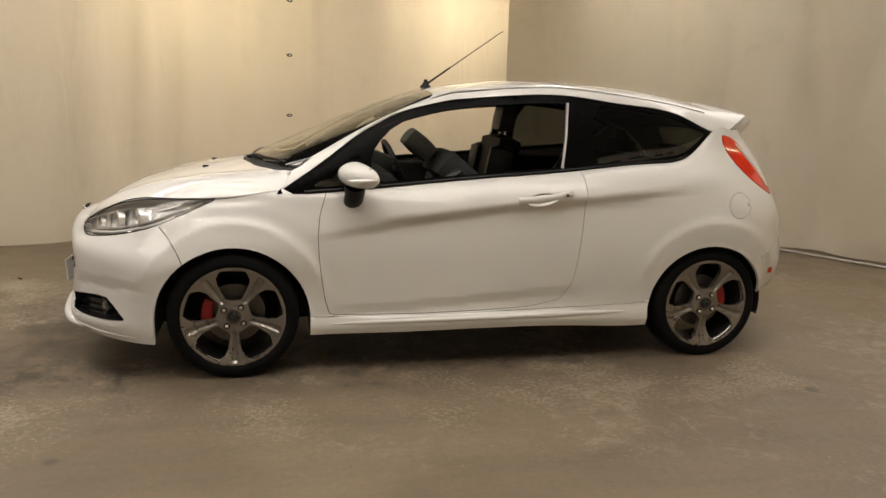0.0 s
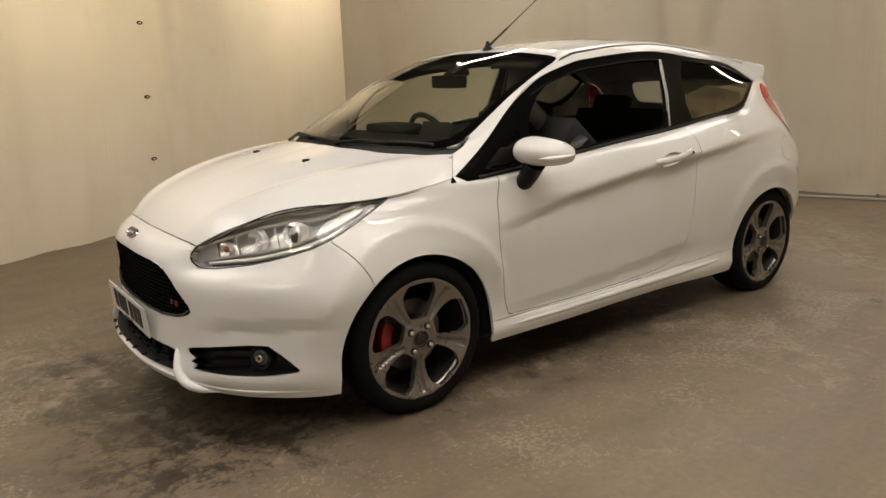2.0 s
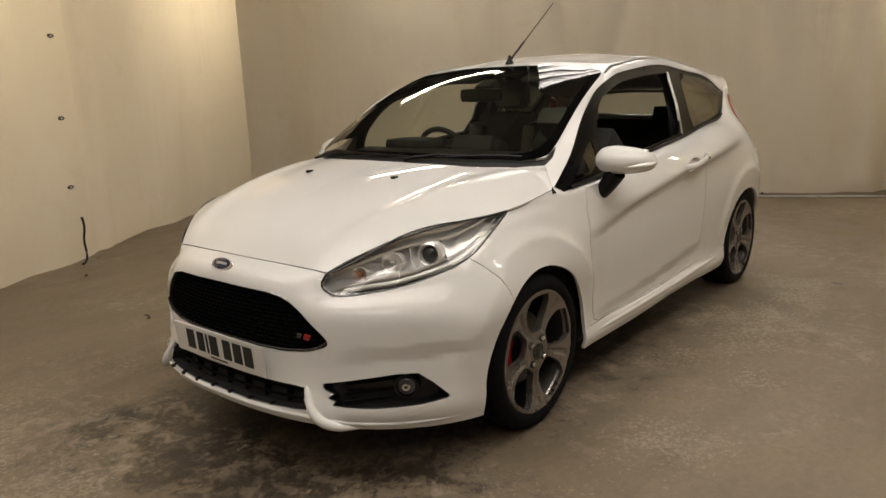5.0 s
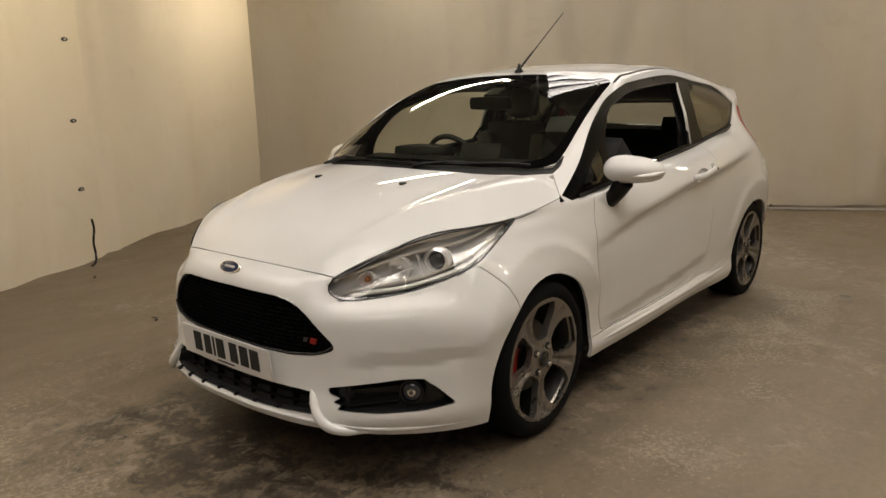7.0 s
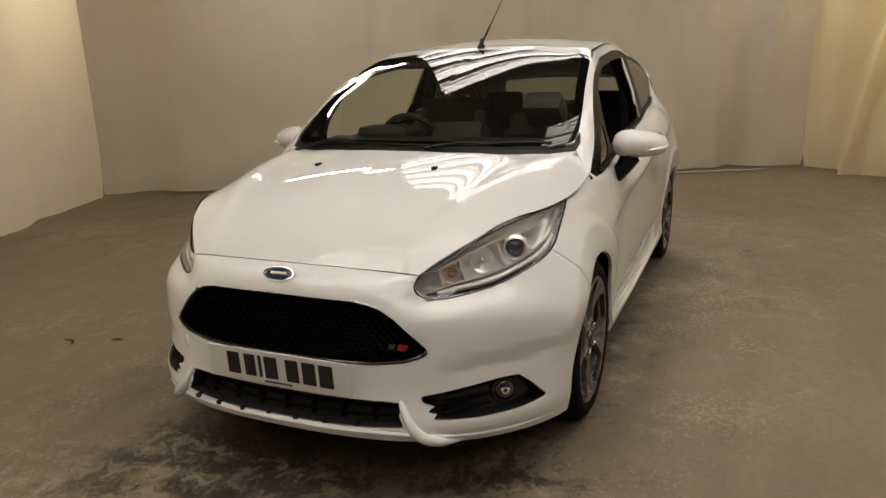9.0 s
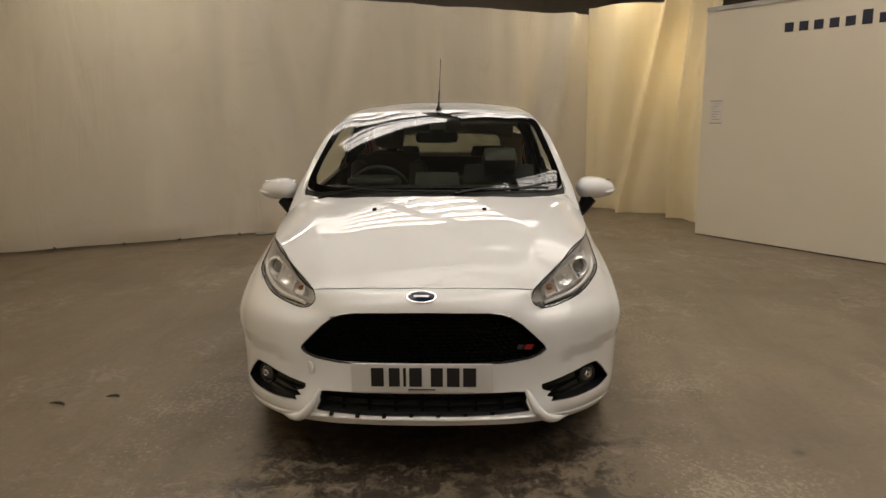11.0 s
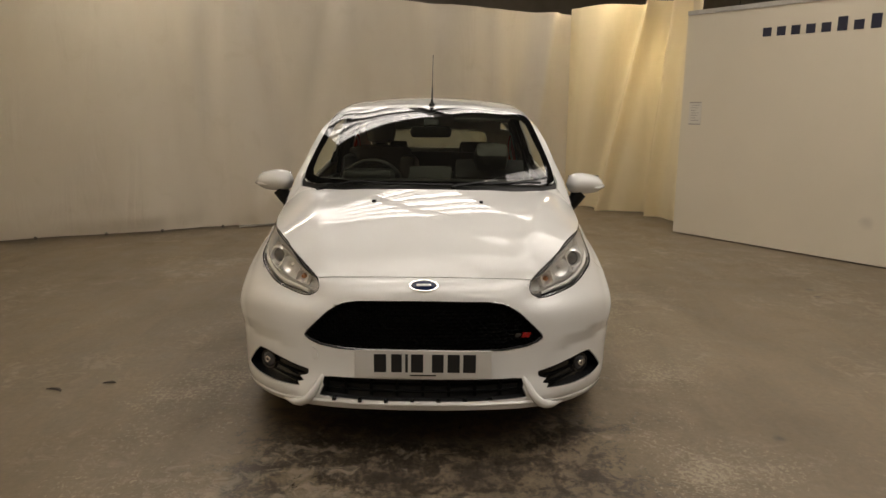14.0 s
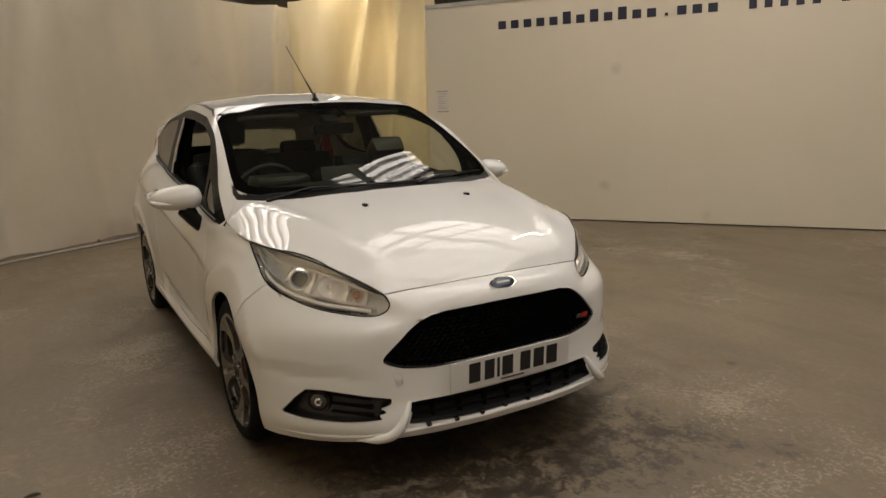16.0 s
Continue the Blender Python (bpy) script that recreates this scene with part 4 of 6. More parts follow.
arch_r = [(2.085, .05), (2.08, .28)] + arc(2.42, .28, .335, 175, 12, 22, .965) + [(2.752, .30), (2.76, .05)]
lamp = [(-.69, .635), (-.664, .628), (-.59, .642), (-.499, .660), (-.404, .684), (-.31, .717), (-.19, .77), (-.03, .846), (-.15, .86), (-.22, .86), (-.35, .87), (-.5, .84), (-.64, .76), (-.676, .706), (-.705, .66)]
door = [(.437, .90), (.386, .728), (.396, .517), (.43, .308), (.47, .29), (1.028, .287), (1.565, .31), (1.649, .404), (1.679, .606), (1.693, .832), (1.69, 1.1), (1.0, 1.1), (.45, 1.1)]
fuel = arc(2.555, .815, .066, 0, 345, 24)
tail = [(2.513, 1.172), (2.56, 1.165), (2.607, 1.142), (2.70, 1.06), (2.80, .95), (2.836, .857), (2.77, .88), (2.703, .917), (2.608, .992), (2.527, 1.105)]
grille = [(-.2, .645), (.15, .643), (.28, .637), (.355, .605), (.43, .53), (.468, .490), (.455, .474), (.40, .456), (.30, .446), (-.2, .446)]
duct = [(-.2, .342), (.35, .335), (.40, .33), (.385, .30), (.402, .262), (.34, .262), (-.2, .262)]
fogs = [(.450, .352), (.56, .370), (.64, .379), (.685, .377), (.715, .343), (.754, .284), (.70, .277), (.60, .278), (.485, .286), (.497, .300), (.468, .308), (.488, .322), (.450, .335)]
rear_pane = [(-.2, 1.20), (.40, 1.19), (.445, 1.15), (.455, 1.06), (.425, 1.035), (-.2, 1.025)]
recess = [(1.462 + .080 * math.cos(a) - .003 * math.sin(a), .846 + .030 * math.sin(a) + .010 * math.cos(a)) for a in np.linspace(0, 2 * math.pi, 25)[:-1]]
U_low = {}
for key, axes, shape, ok, r in (("arch_f", SIDE, arch_f, flank, 0), ("arch_r", SIDE, arch_r, flank, 0), ("lamp", SIDE, lamp, lambda q: (q[:, 0] < 0.2) & (q[:, 1] > .3), 1),
                                ("recess", SIDE, recess, flank, 0), ("door", SIDE, door, flank, 1), ("fuel", SIDE, fuel, flank, 0), ("tail", SIDE, tail, flank, 1),
                                ("grille", FRONT, grille, nose, 1), ("duct", FRONT, duct, nose, 0), ("fog", FRONT, fogs, nose, 0), ("pane", FRONT, rear_pane, stern, 1)):
    line = chaikin(shape, True, r)
    if axes is FRONT:
        line[:, 0] = np.maximum(line[:, 0], 0)
    U_low[key] = low.find(axes, line, ok)
cuts = {
    "bumper": low.find(SIDE, chaikin([(-.315, .712), (-.27, .67), (-.225, .60), (-.20, .53)], False, 1), flank),
    "skirt": low.find(SIDE, chaikin([(.345, .288), (.47, .285), (1.03, .282), (1.5, .291), (1.75, .30), (2.09, .31)], False, 1), flank),
    "rear": low.find(SIDE, chaikin([(2.71, .55), (2.80, .60), (2.95, .62)], False, 1), flank),
}
uv, tri = carve(low, 0.022, 0.015, list(U_low.values()), list(cuts.values()))
pos, nor = low.at(uv[:, 0], uv[:, 1]), low.normal(uv[:, 0], uv[:, 1])
if nor[np.argmax(pos[:, 1])][1] < 0:
    nor = -nor
# the top of the wings follows the bonnet's edge exactly
front_edge = np.vstack([top.at(np.zeros(120), top.kv[-1] * np.linspace(1, 0, 120)), edge[edge[:, 0] < .24]])
near = (pos[:, 0] < .26) & (uv[:, 1] > low.kv[-1] - .06)
for i in np.nonzero(near)[0]:
    w = 1 - (low.kv[-1] - uv[i, 1]) / .06
    foot = low.at([uv[i, 0]], [low.kv[-1]])[0]
    k = np.argmin(((front_edge - foot) ** 2).sum(1))
    if abs(front_edge[k] - foot).max() < .03:
        pos[i] += (front_edge[k] - foot) * w * w * (3 - 2 * w)
mid_uv = uv[tri].mean(1)
mid = pos[tri].mean(1)
kind = np.full(len(tri), "", dtype=object)
for key, q in U_low.items():
    kind[(kind == "") & inside(mid_uv, q)] = key
rest = kind == ""
xb = np.interp(mid[:, 2], [.53, .60, .67, .712], [-.20, -.225, -.27, -.315])
kind[rest & (mid[:, 0] < xb)] = "front_bumper"
rest = kind == ""
zs = np.interp(mid[:, 0], [.345, .47, 1.03, 1.5, 1.75, 2.09], [.288, .285, .282, .291, .30, .31])
kind[rest & (mid[:, 0] > .3) & (mid[:, 0] < 2.1) & (mid[:, 2] < zs)] = "skirt"
rest = kind == ""
kind[rest & (mid[:, 0] < .7)] = "wing"
rest = kind == ""
kind[rest & (mid[:, 0] > 2.715) & (mid[:, 2] < np.interp(mid[:, 0], [2.71, 2.8, 2.95], [.55, .6, .62]))] = "rear_bumper"
kind[kind == ""] = "rear"


def cut(key):
    return tri[kind == key]


def skin(x, z):
    """Half width and outward normal of the flank at x, z."""
    q = low.find(SIDE, [(x, z)], flank)
    return low.at(q[:, 0], q[:, 1])[0], nor_at(q)


def nor_at(q):
    n = low.normal(q[:, 0], q[:, 1])[0]
    return n if n[1] > 0 or n[0] < -.5 else -n


def face(h, z):
    """Point on the nose at half width h and height z."""
    q = low.find(FRONT, [(abs(h), z)], nose)
    p = low.at(q[:, 0], q[:, 1])[0]
    return np.array([p[0], h, z])


car = empty("car")
tagged(car, "white three-door hatchback parked on the concrete floor", "car")
bumper = panel("front_bumper", pos, nor, cut("front_bumper"), M_PAINT, car, gap=.0022)
rear_bumper = panel("rear_bumper", pos, nor, cut("rear_bumper"), M_PAINT, car)
doors = {}
for s in (1, -1):
    panel("front_wing", pos, nor, cut("wing"), M_PAINT, car, (s,))
    doors[s] = panel("door", pos, nor, cut("door"), M_PAINT, car, (s,), label="white door with its window lowered")
    loop = U_low["door"]
    on = low.at(loop[:, 0], loop[:, 1])
    on = np.roll(on, -int(np.argmax(on[:, 2] > .855)), 0)
    path = [(p[0], s * (p[1] - .006), p[2]) for p in on if p[2] < .86]
    part("door_seal", b_sweep(path, .0042, 6), M_DARK, doors[s], smooth=True)
    panel("handle_recess", pos, nor, cut("recess"), M_PAINT, doors[s], (s,), gap=0, sink=.017, wall=.0168)
    panel("side_skirt", pos, nor, cut("skirt"), M_PAINT, car, (s,))
    path = []
    for x in np.linspace(.42, 1.98, 24):
        p, _ = skin(x, .252 + .014 * (x - .42) / 1.56)
        path.append((p[0], s * (p[1] - .004), p[2]))
    part("skirt_ridge", b_sweep(path, np.interp(np.linspace(0, 1, 24), [0, .1, .75, .95, 1], [.003, .010, .014, .009, .001]).tolist(), 10), M_PAINT, car, smooth=True)
    lamp_ob = panel("headlamp", pos, nor, cut("lamp"), M_LAMP, car, (s,), sink=0.034, wall=0.0325, label="headlamp with chrome reflectors behind clear glass")
    panel("lens", pos, nor, cut("lamp"), M_CLEAR, lamp_ob, (s,), gap=0.004, rim=0.004)
    # dark seal round the lamp
    loop = U_low["lamp"]
    path = low.at(loop[:, 0], loop[:, 1]) - low.normal(loop[:, 0], loop[:, 1]) * np.sign(low.normal(loop[:, 0], loop[:, 1])[:, 1])[:, None] * .004
    bm = b_sweep([(p[0], s * p[1], p[2]) for p in np.vstack([path, path[:2]])], .0036, 6)
    part("seal", bm, M_BLACK, lamp_ob, smooth=True)
    # chrome ledges over and under the bowls, the light strip below, dividers between
    def inlay(x, z, d):
        q = low.find(SIDE, [(x, z)], lambda g: (g[:, 0] < .2) & (g[:, 1] > .3))
        n = low.normal(q[:, 0], q[:, 1])[0]
        a = low.at(q[:, 0], q[:, 1])[0] - (n if n[1] > 0 else -n) * d
        return Vector((a[0], s * a[1], a[2]))

    def ledge(line, d0, d1, thick):
        bm = bmesh.new()
        rows_ = []
        for x, z in chaikin(line, False, 1, .015):
            a, b = inlay(x, z, d0), inlay(x, z, d1)
            up = Vector((0, 0, thick))
            rows_.append([bm.verts.new(v) for v in (a, a + up, b + up, b)])
        for p, q in zip(rows_, rows_[1:]):
            for k in range(4):
                bm.faces.new((p[k], p[(k + 1) % 4], q[(k + 1) % 4], q[k]))
        bm.faces.new(rows_[0]), bm.faces.new(rows_[-1])
        return bm

    part("shelf", ledge([(-.675, .650), (-.619, .666), (-.537, .682), (-.457, .696), (-.369, .723), (-.232, .768), (-.13, .815)], .007, .031, .007), M_BRIGHT, lamp_ob)
    part("brow", ledge([(-.675, .697), (-.603, .724), (-.532, .750), (-.446, .772), (-.329, .782), (-.22, .806), (-.13, .835)], .008, .024, .009), M_BRIGHT, lamp_ob)
    part("upper_brow", ledge([(-.62, .742), (-.532, .775), (-.446, .798), (-.33, .806), (-.22, .826)], .014, .026, .008), M_BRIGHT, lamp_ob)
    part("under_ledge", ledge([(-.655, .640), (-.547, .654), (-.405, .684), (-.30, .722)], .012, .031, .006), M_GLOSS, lamp_ob)
    path = [inlay(x, z, .016) for x, z in chaikin([(-.66, .648), (-.60, .661), (-.547, .668), (-.405, .698), (-.322, .727), (-.25, .756)], False, 1, .02)]
    part("light_strip", b_sweep(path, .0078, 8), M_STRIP, lamp_ob, smooth=True)
    for line, mt in (([(-.583, .736), (-.588, .676)], M_BRIGHT), ([(-.468, .765), (-.475, .700)], M_BRIGHT), ([(-.640, .712), (-.640, .668)], M_BRIGHT), ([(-.365, .782), (-.372, .730)], M_BRIGHT)):
        (x0_, z0_), (x1_, z1_) = line
        bm = bmesh.new()
        rows_ = [[bm.verts.new(v) for v in (inlay(x, z, .014), inlay(x + .008, z, .014), inlay(x + .008, z, .031), inlay(x, z, .031))] for x, z in ((x0_, z0_), ((x0_ + x1_) / 2, (z0_ + z1_) / 2), (x1_, z1_))]
        for p, q in zip(rows_, rows_[1:]):
            for k in range(4):
                bm.faces.new((p[k], p[(k + 1) % 4], q[(k + 1) % 4], q[k]))
        bm.faces.new(rows_[0]), bm.faces.new(rows_[-1])
        part("divider", bm, mt, lamp_ob)
    # projector, main reflector, indicator
    for (x, z, dep), r, kind_ in (((-.417, .742, .018), .036, "projector"), ((-.522, .722, .018), .035, "reflector"), ((-.610, .692, .018), .024, "indicator")):
        d = Vector((-.93, .36 * s, .06)).normalized()
        m = Matrix.Translation(inlay(x, z, dep)) @ d.to_track_quat("Y", "Z").to_matrix().to_4x4()
        if kind_ == "projector":
            bm = b_lathe([(r * .78, -.012), (r * .84, .006), (r * .98, .012), (r * 1.2, .006), (r * 1.28, -.012), (r * 1.25, -.035)], 36)
        else:
            bm = b_lathe([(r * .2, -.012), (r * .55, -.010), (r * .85, -.004), (r, .006), (r * 1.08, .008), (r * 1.1, -.02)], 36)
        bm.transform(m)
        part(kind_, bm, M_BRIGHT, lamp_ob, smooth=True)
        bm = b_ball({"projector": r * .80, "reflector": .008, "indicator": .010}[kind_], (1, .5 if kind_ == "projector" else 1.6, 1))
        bm.transform(m @ pose(0, -.006, 0))
        part("bulb", bm, {"projector": M_PROJ, "reflector": M_BRIGHT, "indicator": M_AMBER}[kind_], lamp_ob, smooth=True)
    fog = panel("fog_lamp_pocket", pos, nor, cut("fog"), M_BLACK, car, (s,), sink=0.045, wall=0.043)
    c = face(.655, .328)
    m = Matrix.Translation((c[0] + .03, s * .645, c[2])) @ Vector((-.83, .5 * s, 0)).normalized().to_track_quat("Y", "Z").to_matrix().to_4x4()
    bm = b_lathe([(.012, -.02), (.026, -.012), (.034, .002), (.041, .004), (.043, -.006), (.043, -.04)], 32)
    bm.transform(m)
    ring = part("fog_lamp", bm, M_BLACK, fog, smooth=True)
    bm = b_ball(.031, (1, .35, 1))
    bm.transform(m)
    part("lens", bm, M_PROJ, ring, smooth=True)
    bm = b_lathe([(.004, .010), (.012, .0115), (.016, .008)], 20)
    bm.transform(m)
    part("reflector", bm, M_CHROME, ring, smooth=True)
    for k, zz in enumerate((.352, .322, .296)):
        a, b = face(.50, zz - .006), face(.64, zz)
        bm = b_sweep([(a[0] + .028, s * .50, a[2]), (b[0] + .03, s * .61, b[2])], .005, 6)
        part("blade", bm, M_GRILLE, fog)
    tl = panel("tail_lamp", pos, nor, cut("tail"), M_RED, car, (s,), lift=0.004, gap=0.002, label="red tail lamp with a clear corner")
    path = []
    for x, z in chaikin([(2.600, 1.128), (2.655, 1.080), (2.715, 1.018), (2.765, .955), (2.795, .905)], False, 1, .02):
        p, _ = skin(x, z)
        path.append((p[0] + .004, s * (p[1] + .002), p[2]))
    part("clear_strip", b_sweep(path, np.interp(np.linspace(0, 1, len(path)), [0, .3, .7, 1], [.004, .012, .013, .005]).tolist(), 8), M_STRIP, tl, smooth=True)
rear = panel("rear_body", pos, nor, cut("rear"), M_PAINT, car, gap=0.0012)
for s in (1, -1):
    p, n_ = skin(2.80, .462)
    bm = b_box((.034, .008, .030), (0, 0, 0), .002, m=Matrix.Translation((p[0], s * p[1], p[2])) @ pose(0, 0, 0, 0, 0, -24 * s))
    part("reflector", bm, M_RED, rear_bumper, "small red reflector")
panel("rear_window", pos, nor, cut("pane"), M_REAR, car, gap=0)
panel("fuel_flap", pos, nor, cut("fuel"), M_PAINT, car, (-1,), gap=.001, rim=.004)
panel("rear_quarter_patch", pos, nor, cut("fuel"), M_PAINT, car, (1,), gap=0)
p, _ = skin(2.612, .822)
part("latch", b_ball(.012, (1, .5, 1), pose(p[0], -p[1], p[2])), M_PAINT, rear, smooth=True)
grille_ob = panel("grille", pos, nor, cut("grille"), M_DARK, car, sink=0.045, wall=0.042, label="black honeycomb radiator grille")
lower_ob = panel("lower_grille", pos, nor, cut("duct"), M_DARK, car, sink=0.05, wall=0.048)

# honeycomb of the grille, one mesh
bm = bmesh.new()
poly = chaikin([(-x, z) for x, z in grille[1:-1]] + [(x, z) for x, z in grille[1:-1]][::-1], True, 1)
cell = 0.0118
nose_h = np.linspace(0, .5, 26)
nose_z = np.linspace(.43, .66, 14)
nose_x = np.array([[face(a, b)[0] for b in nose_z] for a in nose_h])


def nose_depth(h, z):
    a = np.clip(abs(h) / .5 * 25, 0, 24.999)
    b = np.clip((z - .43) / .23 * 13, 0, 12.999)
    i, j = int(a), int(b)
    fa, fb = a - i, b - j
    return (nose_x[i, j] * (1 - fa) + nose_x[i + 1, j] * fa) * (1 - fb) + (nose_x[i, j + 1] * (1 - fa) + nose_x[i + 1, j + 1] * fa) * fb


for r in range(-1, 21):
    for c in range(-28, 29):
        cx, cz = c * cell * 1.95 + (r % 2) * cell * .975, .44 + r * cell * 1.25
        if not inside([(cx, cz)], poly)[0]:
            continue
        rings = []
        for rad, dep in ((.98, .016), (.80, .014), (.80, .034)):
            rings.append([bm.verts.new((nose_depth(cx, cz) + dep, cx + rad * cell * 1.1 * math.sin(k * math.pi / 3), cz + rad * cell * .86 * math.cos(k * math.pi / 3))) for k in range(6)])
        for p, q in zip(rings, rings[1:]):
            for k in range(6):
                bm.faces.new((p[k], p[(k + 1) % 6], q[(k + 1) % 6], q[k]))
part("honeycomb", bm, M_GRILLE, grille_ob)
# bright lower lip of the grille
lip = [face(h, z) for h, z in [(-.462, .487), (-.44, .470), (-.40, .456), (-.30, .447), (-.2, .446), (0, .446), (.2, .446), (.30, .447), (.40, .456), (.44, .470), (.462, .487)]]
part("lip", b_sweep([(p[0] + .002, p[1], p[2] + .004) for p in lip], .0045, 6), M_GLOSS, grille_ob, smooth=True)
# posts in the lower grille, teeth on the splitter
for h in (-.30, -.20, -.10, 0, .10, .20, .30):
    a, b = face(h, .272), face(h, .335)
    part("post", b_box((.03, .012, .075), ((a[0] + b[0]) / 2 + .042, h, .302), .003), M_GRILLE, lower_ob)
    part("tooth", b_box((.02, .016, .012), (a[0] + .004, h + .04, .258), .002), M_BLACK, lower_ob)
for z in (.285, .31):
    part("slat", b_sweep([(face(h, z)[0] + .036, h, z) for h in np.linspace(-.37, .37, 13)], .005, 6), M_GRILLE, lower_ob)
# the raised white blades between the lower grille and the fog lamps, and the splitter's edge
for s in (1, -1):
    pts = [(.382, .348, .004), (.40, .315, -.006), (.43, .265, -.02), (.465, .228, -.026), (.505, .212, -.02), (.56, .207, -.01)]
    path = []
    for h, z, d in pts:
        p = face(h, z)
        path.append((p[0] + d + .006, s * h, z))
    path = chaikin(path, False, 2, .012)
    bm = b_sweep([tuple(p) for p in path], (np.interp(np.linspace(0, 1, len(path)), [0, .12, .45, .75, 1], [.004, .012, .018, .015, .002]).tolist()), 10)
    part("blade", bm, M_PAINT, bumper, smooth=True)
edge_pts = []
for h, z in [(0, .250), (.2, .248), (.38, .242), (.48, .231), (.58, .222), (.66, .215), (.72, .21), (.765, .205)]:
    p = face(h, z)
    edge_pts.append(p)
path = [(p[0] - .001, -p[1], p[2]) for p in edge_pts[:0:-1]] + [(p[0] - .001, p[1], p[2]) for p in edge_pts]
path = chaikin(path, False, 2, .02)
part("splitter", b_sweep([tuple(p) for p in path], np.interp(np.linspace(-1, 1, len(path)), [-1, -.8, 0, .8, 1], [.001, .008, .010, .008, .001]).tolist(), 8), M_PAINT, bumper, smooth=True)
# tow-eye cover
p = face(.43, .415)
part("tow_cover", b_cyl(.026, .006, Matrix.Translation((p[0] + .0028, .43, .415)) @ Vector((-.85, .5, 0)).to_track_quat("Z", "Y").to_matrix().to_4x4(), 24, bev=.0015), M_PAINT, bumper, smooth=True)

# registration plate: its characters are plain bars
plate = part("number_plate", b_box((.006, .52, .111), (0, 0, 0), .002), M_PLATE, car, "white number plate")
plate.matrix_basis = pose(-.832, 0, .407, 0, -4, 0)
for yy, wd in ((.162, .052), (.100, .046), (.062, .016), (.022, .052), (-.056, .050), (-.116, .052), (-.176, .054)):
    part("bar", b_box((.002, wd - .006, .073), (-.004, yy, .003)), M_DARK, plate)
part("small_bar", b_box((.002, .10, .004), (-.004, .0, -.046)), M_BLACK, plate)
# oval badge and the two-tone badge in the grille
bm = b_lathe([(0, .007), (.5, .006), (.84, .003), (.88, 0)], 40)
bm.transform(pose(-.781, 0, .6975, 0, 0, 90) @ pose(0, 0, 0, 40, 0, 0) @ Matrix.Diagonal((.056, 1, .024, 1)))
badge = part("badge", bm, M_BLUE, car, "oval badge in blue with a silver rim", smooth=True)
bm = b_lathe([(.87, .003), (.90, .007), (.98, .007), (1.03, 0)], 40)
bm.transform(pose(-.781, 0, .6975, 0, 0, 90) @ pose(0, 0, 0, 40, 0, 0) @ Matrix.Diagonal((.056, 1, .024, 1)))
part("rim", bm, M_CHROME, badge, smooth=True)
part("mark", b_box((.003, .056, .009), (0, 0, 0), .002, m=pose(-.7855, 0, .703, 0, 40, 0)), M_ALU, badge)
p = face(.37, .505)
lean_ = Matrix(((1, 0, 0, 0), (0, 1, -.45, 0), (0, 0, 1, 0), (0, 0, 0, 1)))
st = part("side_badge", b_box((.004, .030, .020), (0, 0, 0), .001, m=Matrix.Translation((p[0] + .010, -.396, .503)) @ lean_), M_CALIPER, grille_ob, "small dark red and steel badge")
part("half", b_box((.004, .020, .016), (0, 0, 0), .001, m=Matrix.Translation((p[0] + .005, -.364, .504)) @ lean_), M_STEEL, st)

# ---- bonnet, windscreen, roof ----
screen = [(.085, -.15), (.09, .2), (.148, .4), (.232, .57), (.302, .646), (.37, .652), (.50, .634), (.64, .612), (.79, .592), (.93, .574), (.965, .54), (.98, .35), (.987, -.15)]
cowl = [(.03, -.15), (.035, .2), (.094, .4), (.196, .57), (.276, .66), (.322, .668), (.37, .657), (.37, .652), (.302, .646), (.232, .57), (.148, .4), (.09, .2), (.085, -.15)]
inner = [(.108, -.15), (.113, .2), (.168, .39), (.250, .548), (.328, .615), (.50, .600), (.64, .572), (.79, .553), (.90, .536), (.925, .50), (.935, .35), (.94, .14), (.90, .10), (.89, -.15)]
ditch = [(.945, .5715), (1.06, .548), (1.344, .536), (1.646, .534), (1.956, .538), (2.275, .545), (2.45, .56), (2.45, .571), (2.275, .556), (1.956, .549), (1.646, .545), (1.344, .547), (1.06, .56), (.945, .581)]
U_top = {}
for key, q, r in (("inner", inner, 1), ("screen", screen, 1), ("cowl", cowl, 0), ("ditch", ditch, 0)):
    line = chaikin(q, True, r)
    line[:, 1] = np.maximum(line[:, 1], 0)
    U_top[key] = top.find(PLAN, line)
pil = top.find(PLAN, chaikin([(.221, .728), (.243, .70), (.276, .66)], False, 1))
uv2, tri2 = carve(top, 0.030, 0.022, list(U_top.values()), [pil])
pos2, nor2 = top.at(uv2[:, 0], uv2[:, 1]), top.normal(uv2[:, 0], uv2[:, 1])
if nor2[np.argmax(pos2[:, 2])][2] < 0:
    nor2 = -nor2
muv, mid2 = uv2[tri2].mean(1), pos2[tri2].mean(1)
kind2 = np.full(len(tri2), "", dtype=object)
for key, q in U_top.items():
    kind2[(kind2 == "") & inside(muv, q)] = key
rest = kind2 == ""
xe = np.interp(mid2[:, 1], [0, .2, .4, .57, .66, .728], [.05, .06, .125, .222, .276, .221])
kind2[rest & (mid2[:, 0] < xe)] = "bonnet"
rest = kind2 == ""
hr = np.interp(mid2[:, 0], [.93, 1.06, 1.344, 1.646, 1.956, 2.275, 2.8], [.577, .553, .541, .539, .543, .55, .55])
kind2[rest & (mid2[:, 0] > .9) & (mid2[:, 1] < hr)] = "roof"
kind2[(kind2 == "") & (mid2[:, 0] < .34) & (mid2[:, 1] < .615)] = "screen"
kind2[kind2 == ""] = "pillar"


def cut2(key):
    return tri2[kind2 == key]


bonnet = panel("bonnet", pos2, nor2, cut2("bonnet"), M_PAINT, car, gap=.0018)
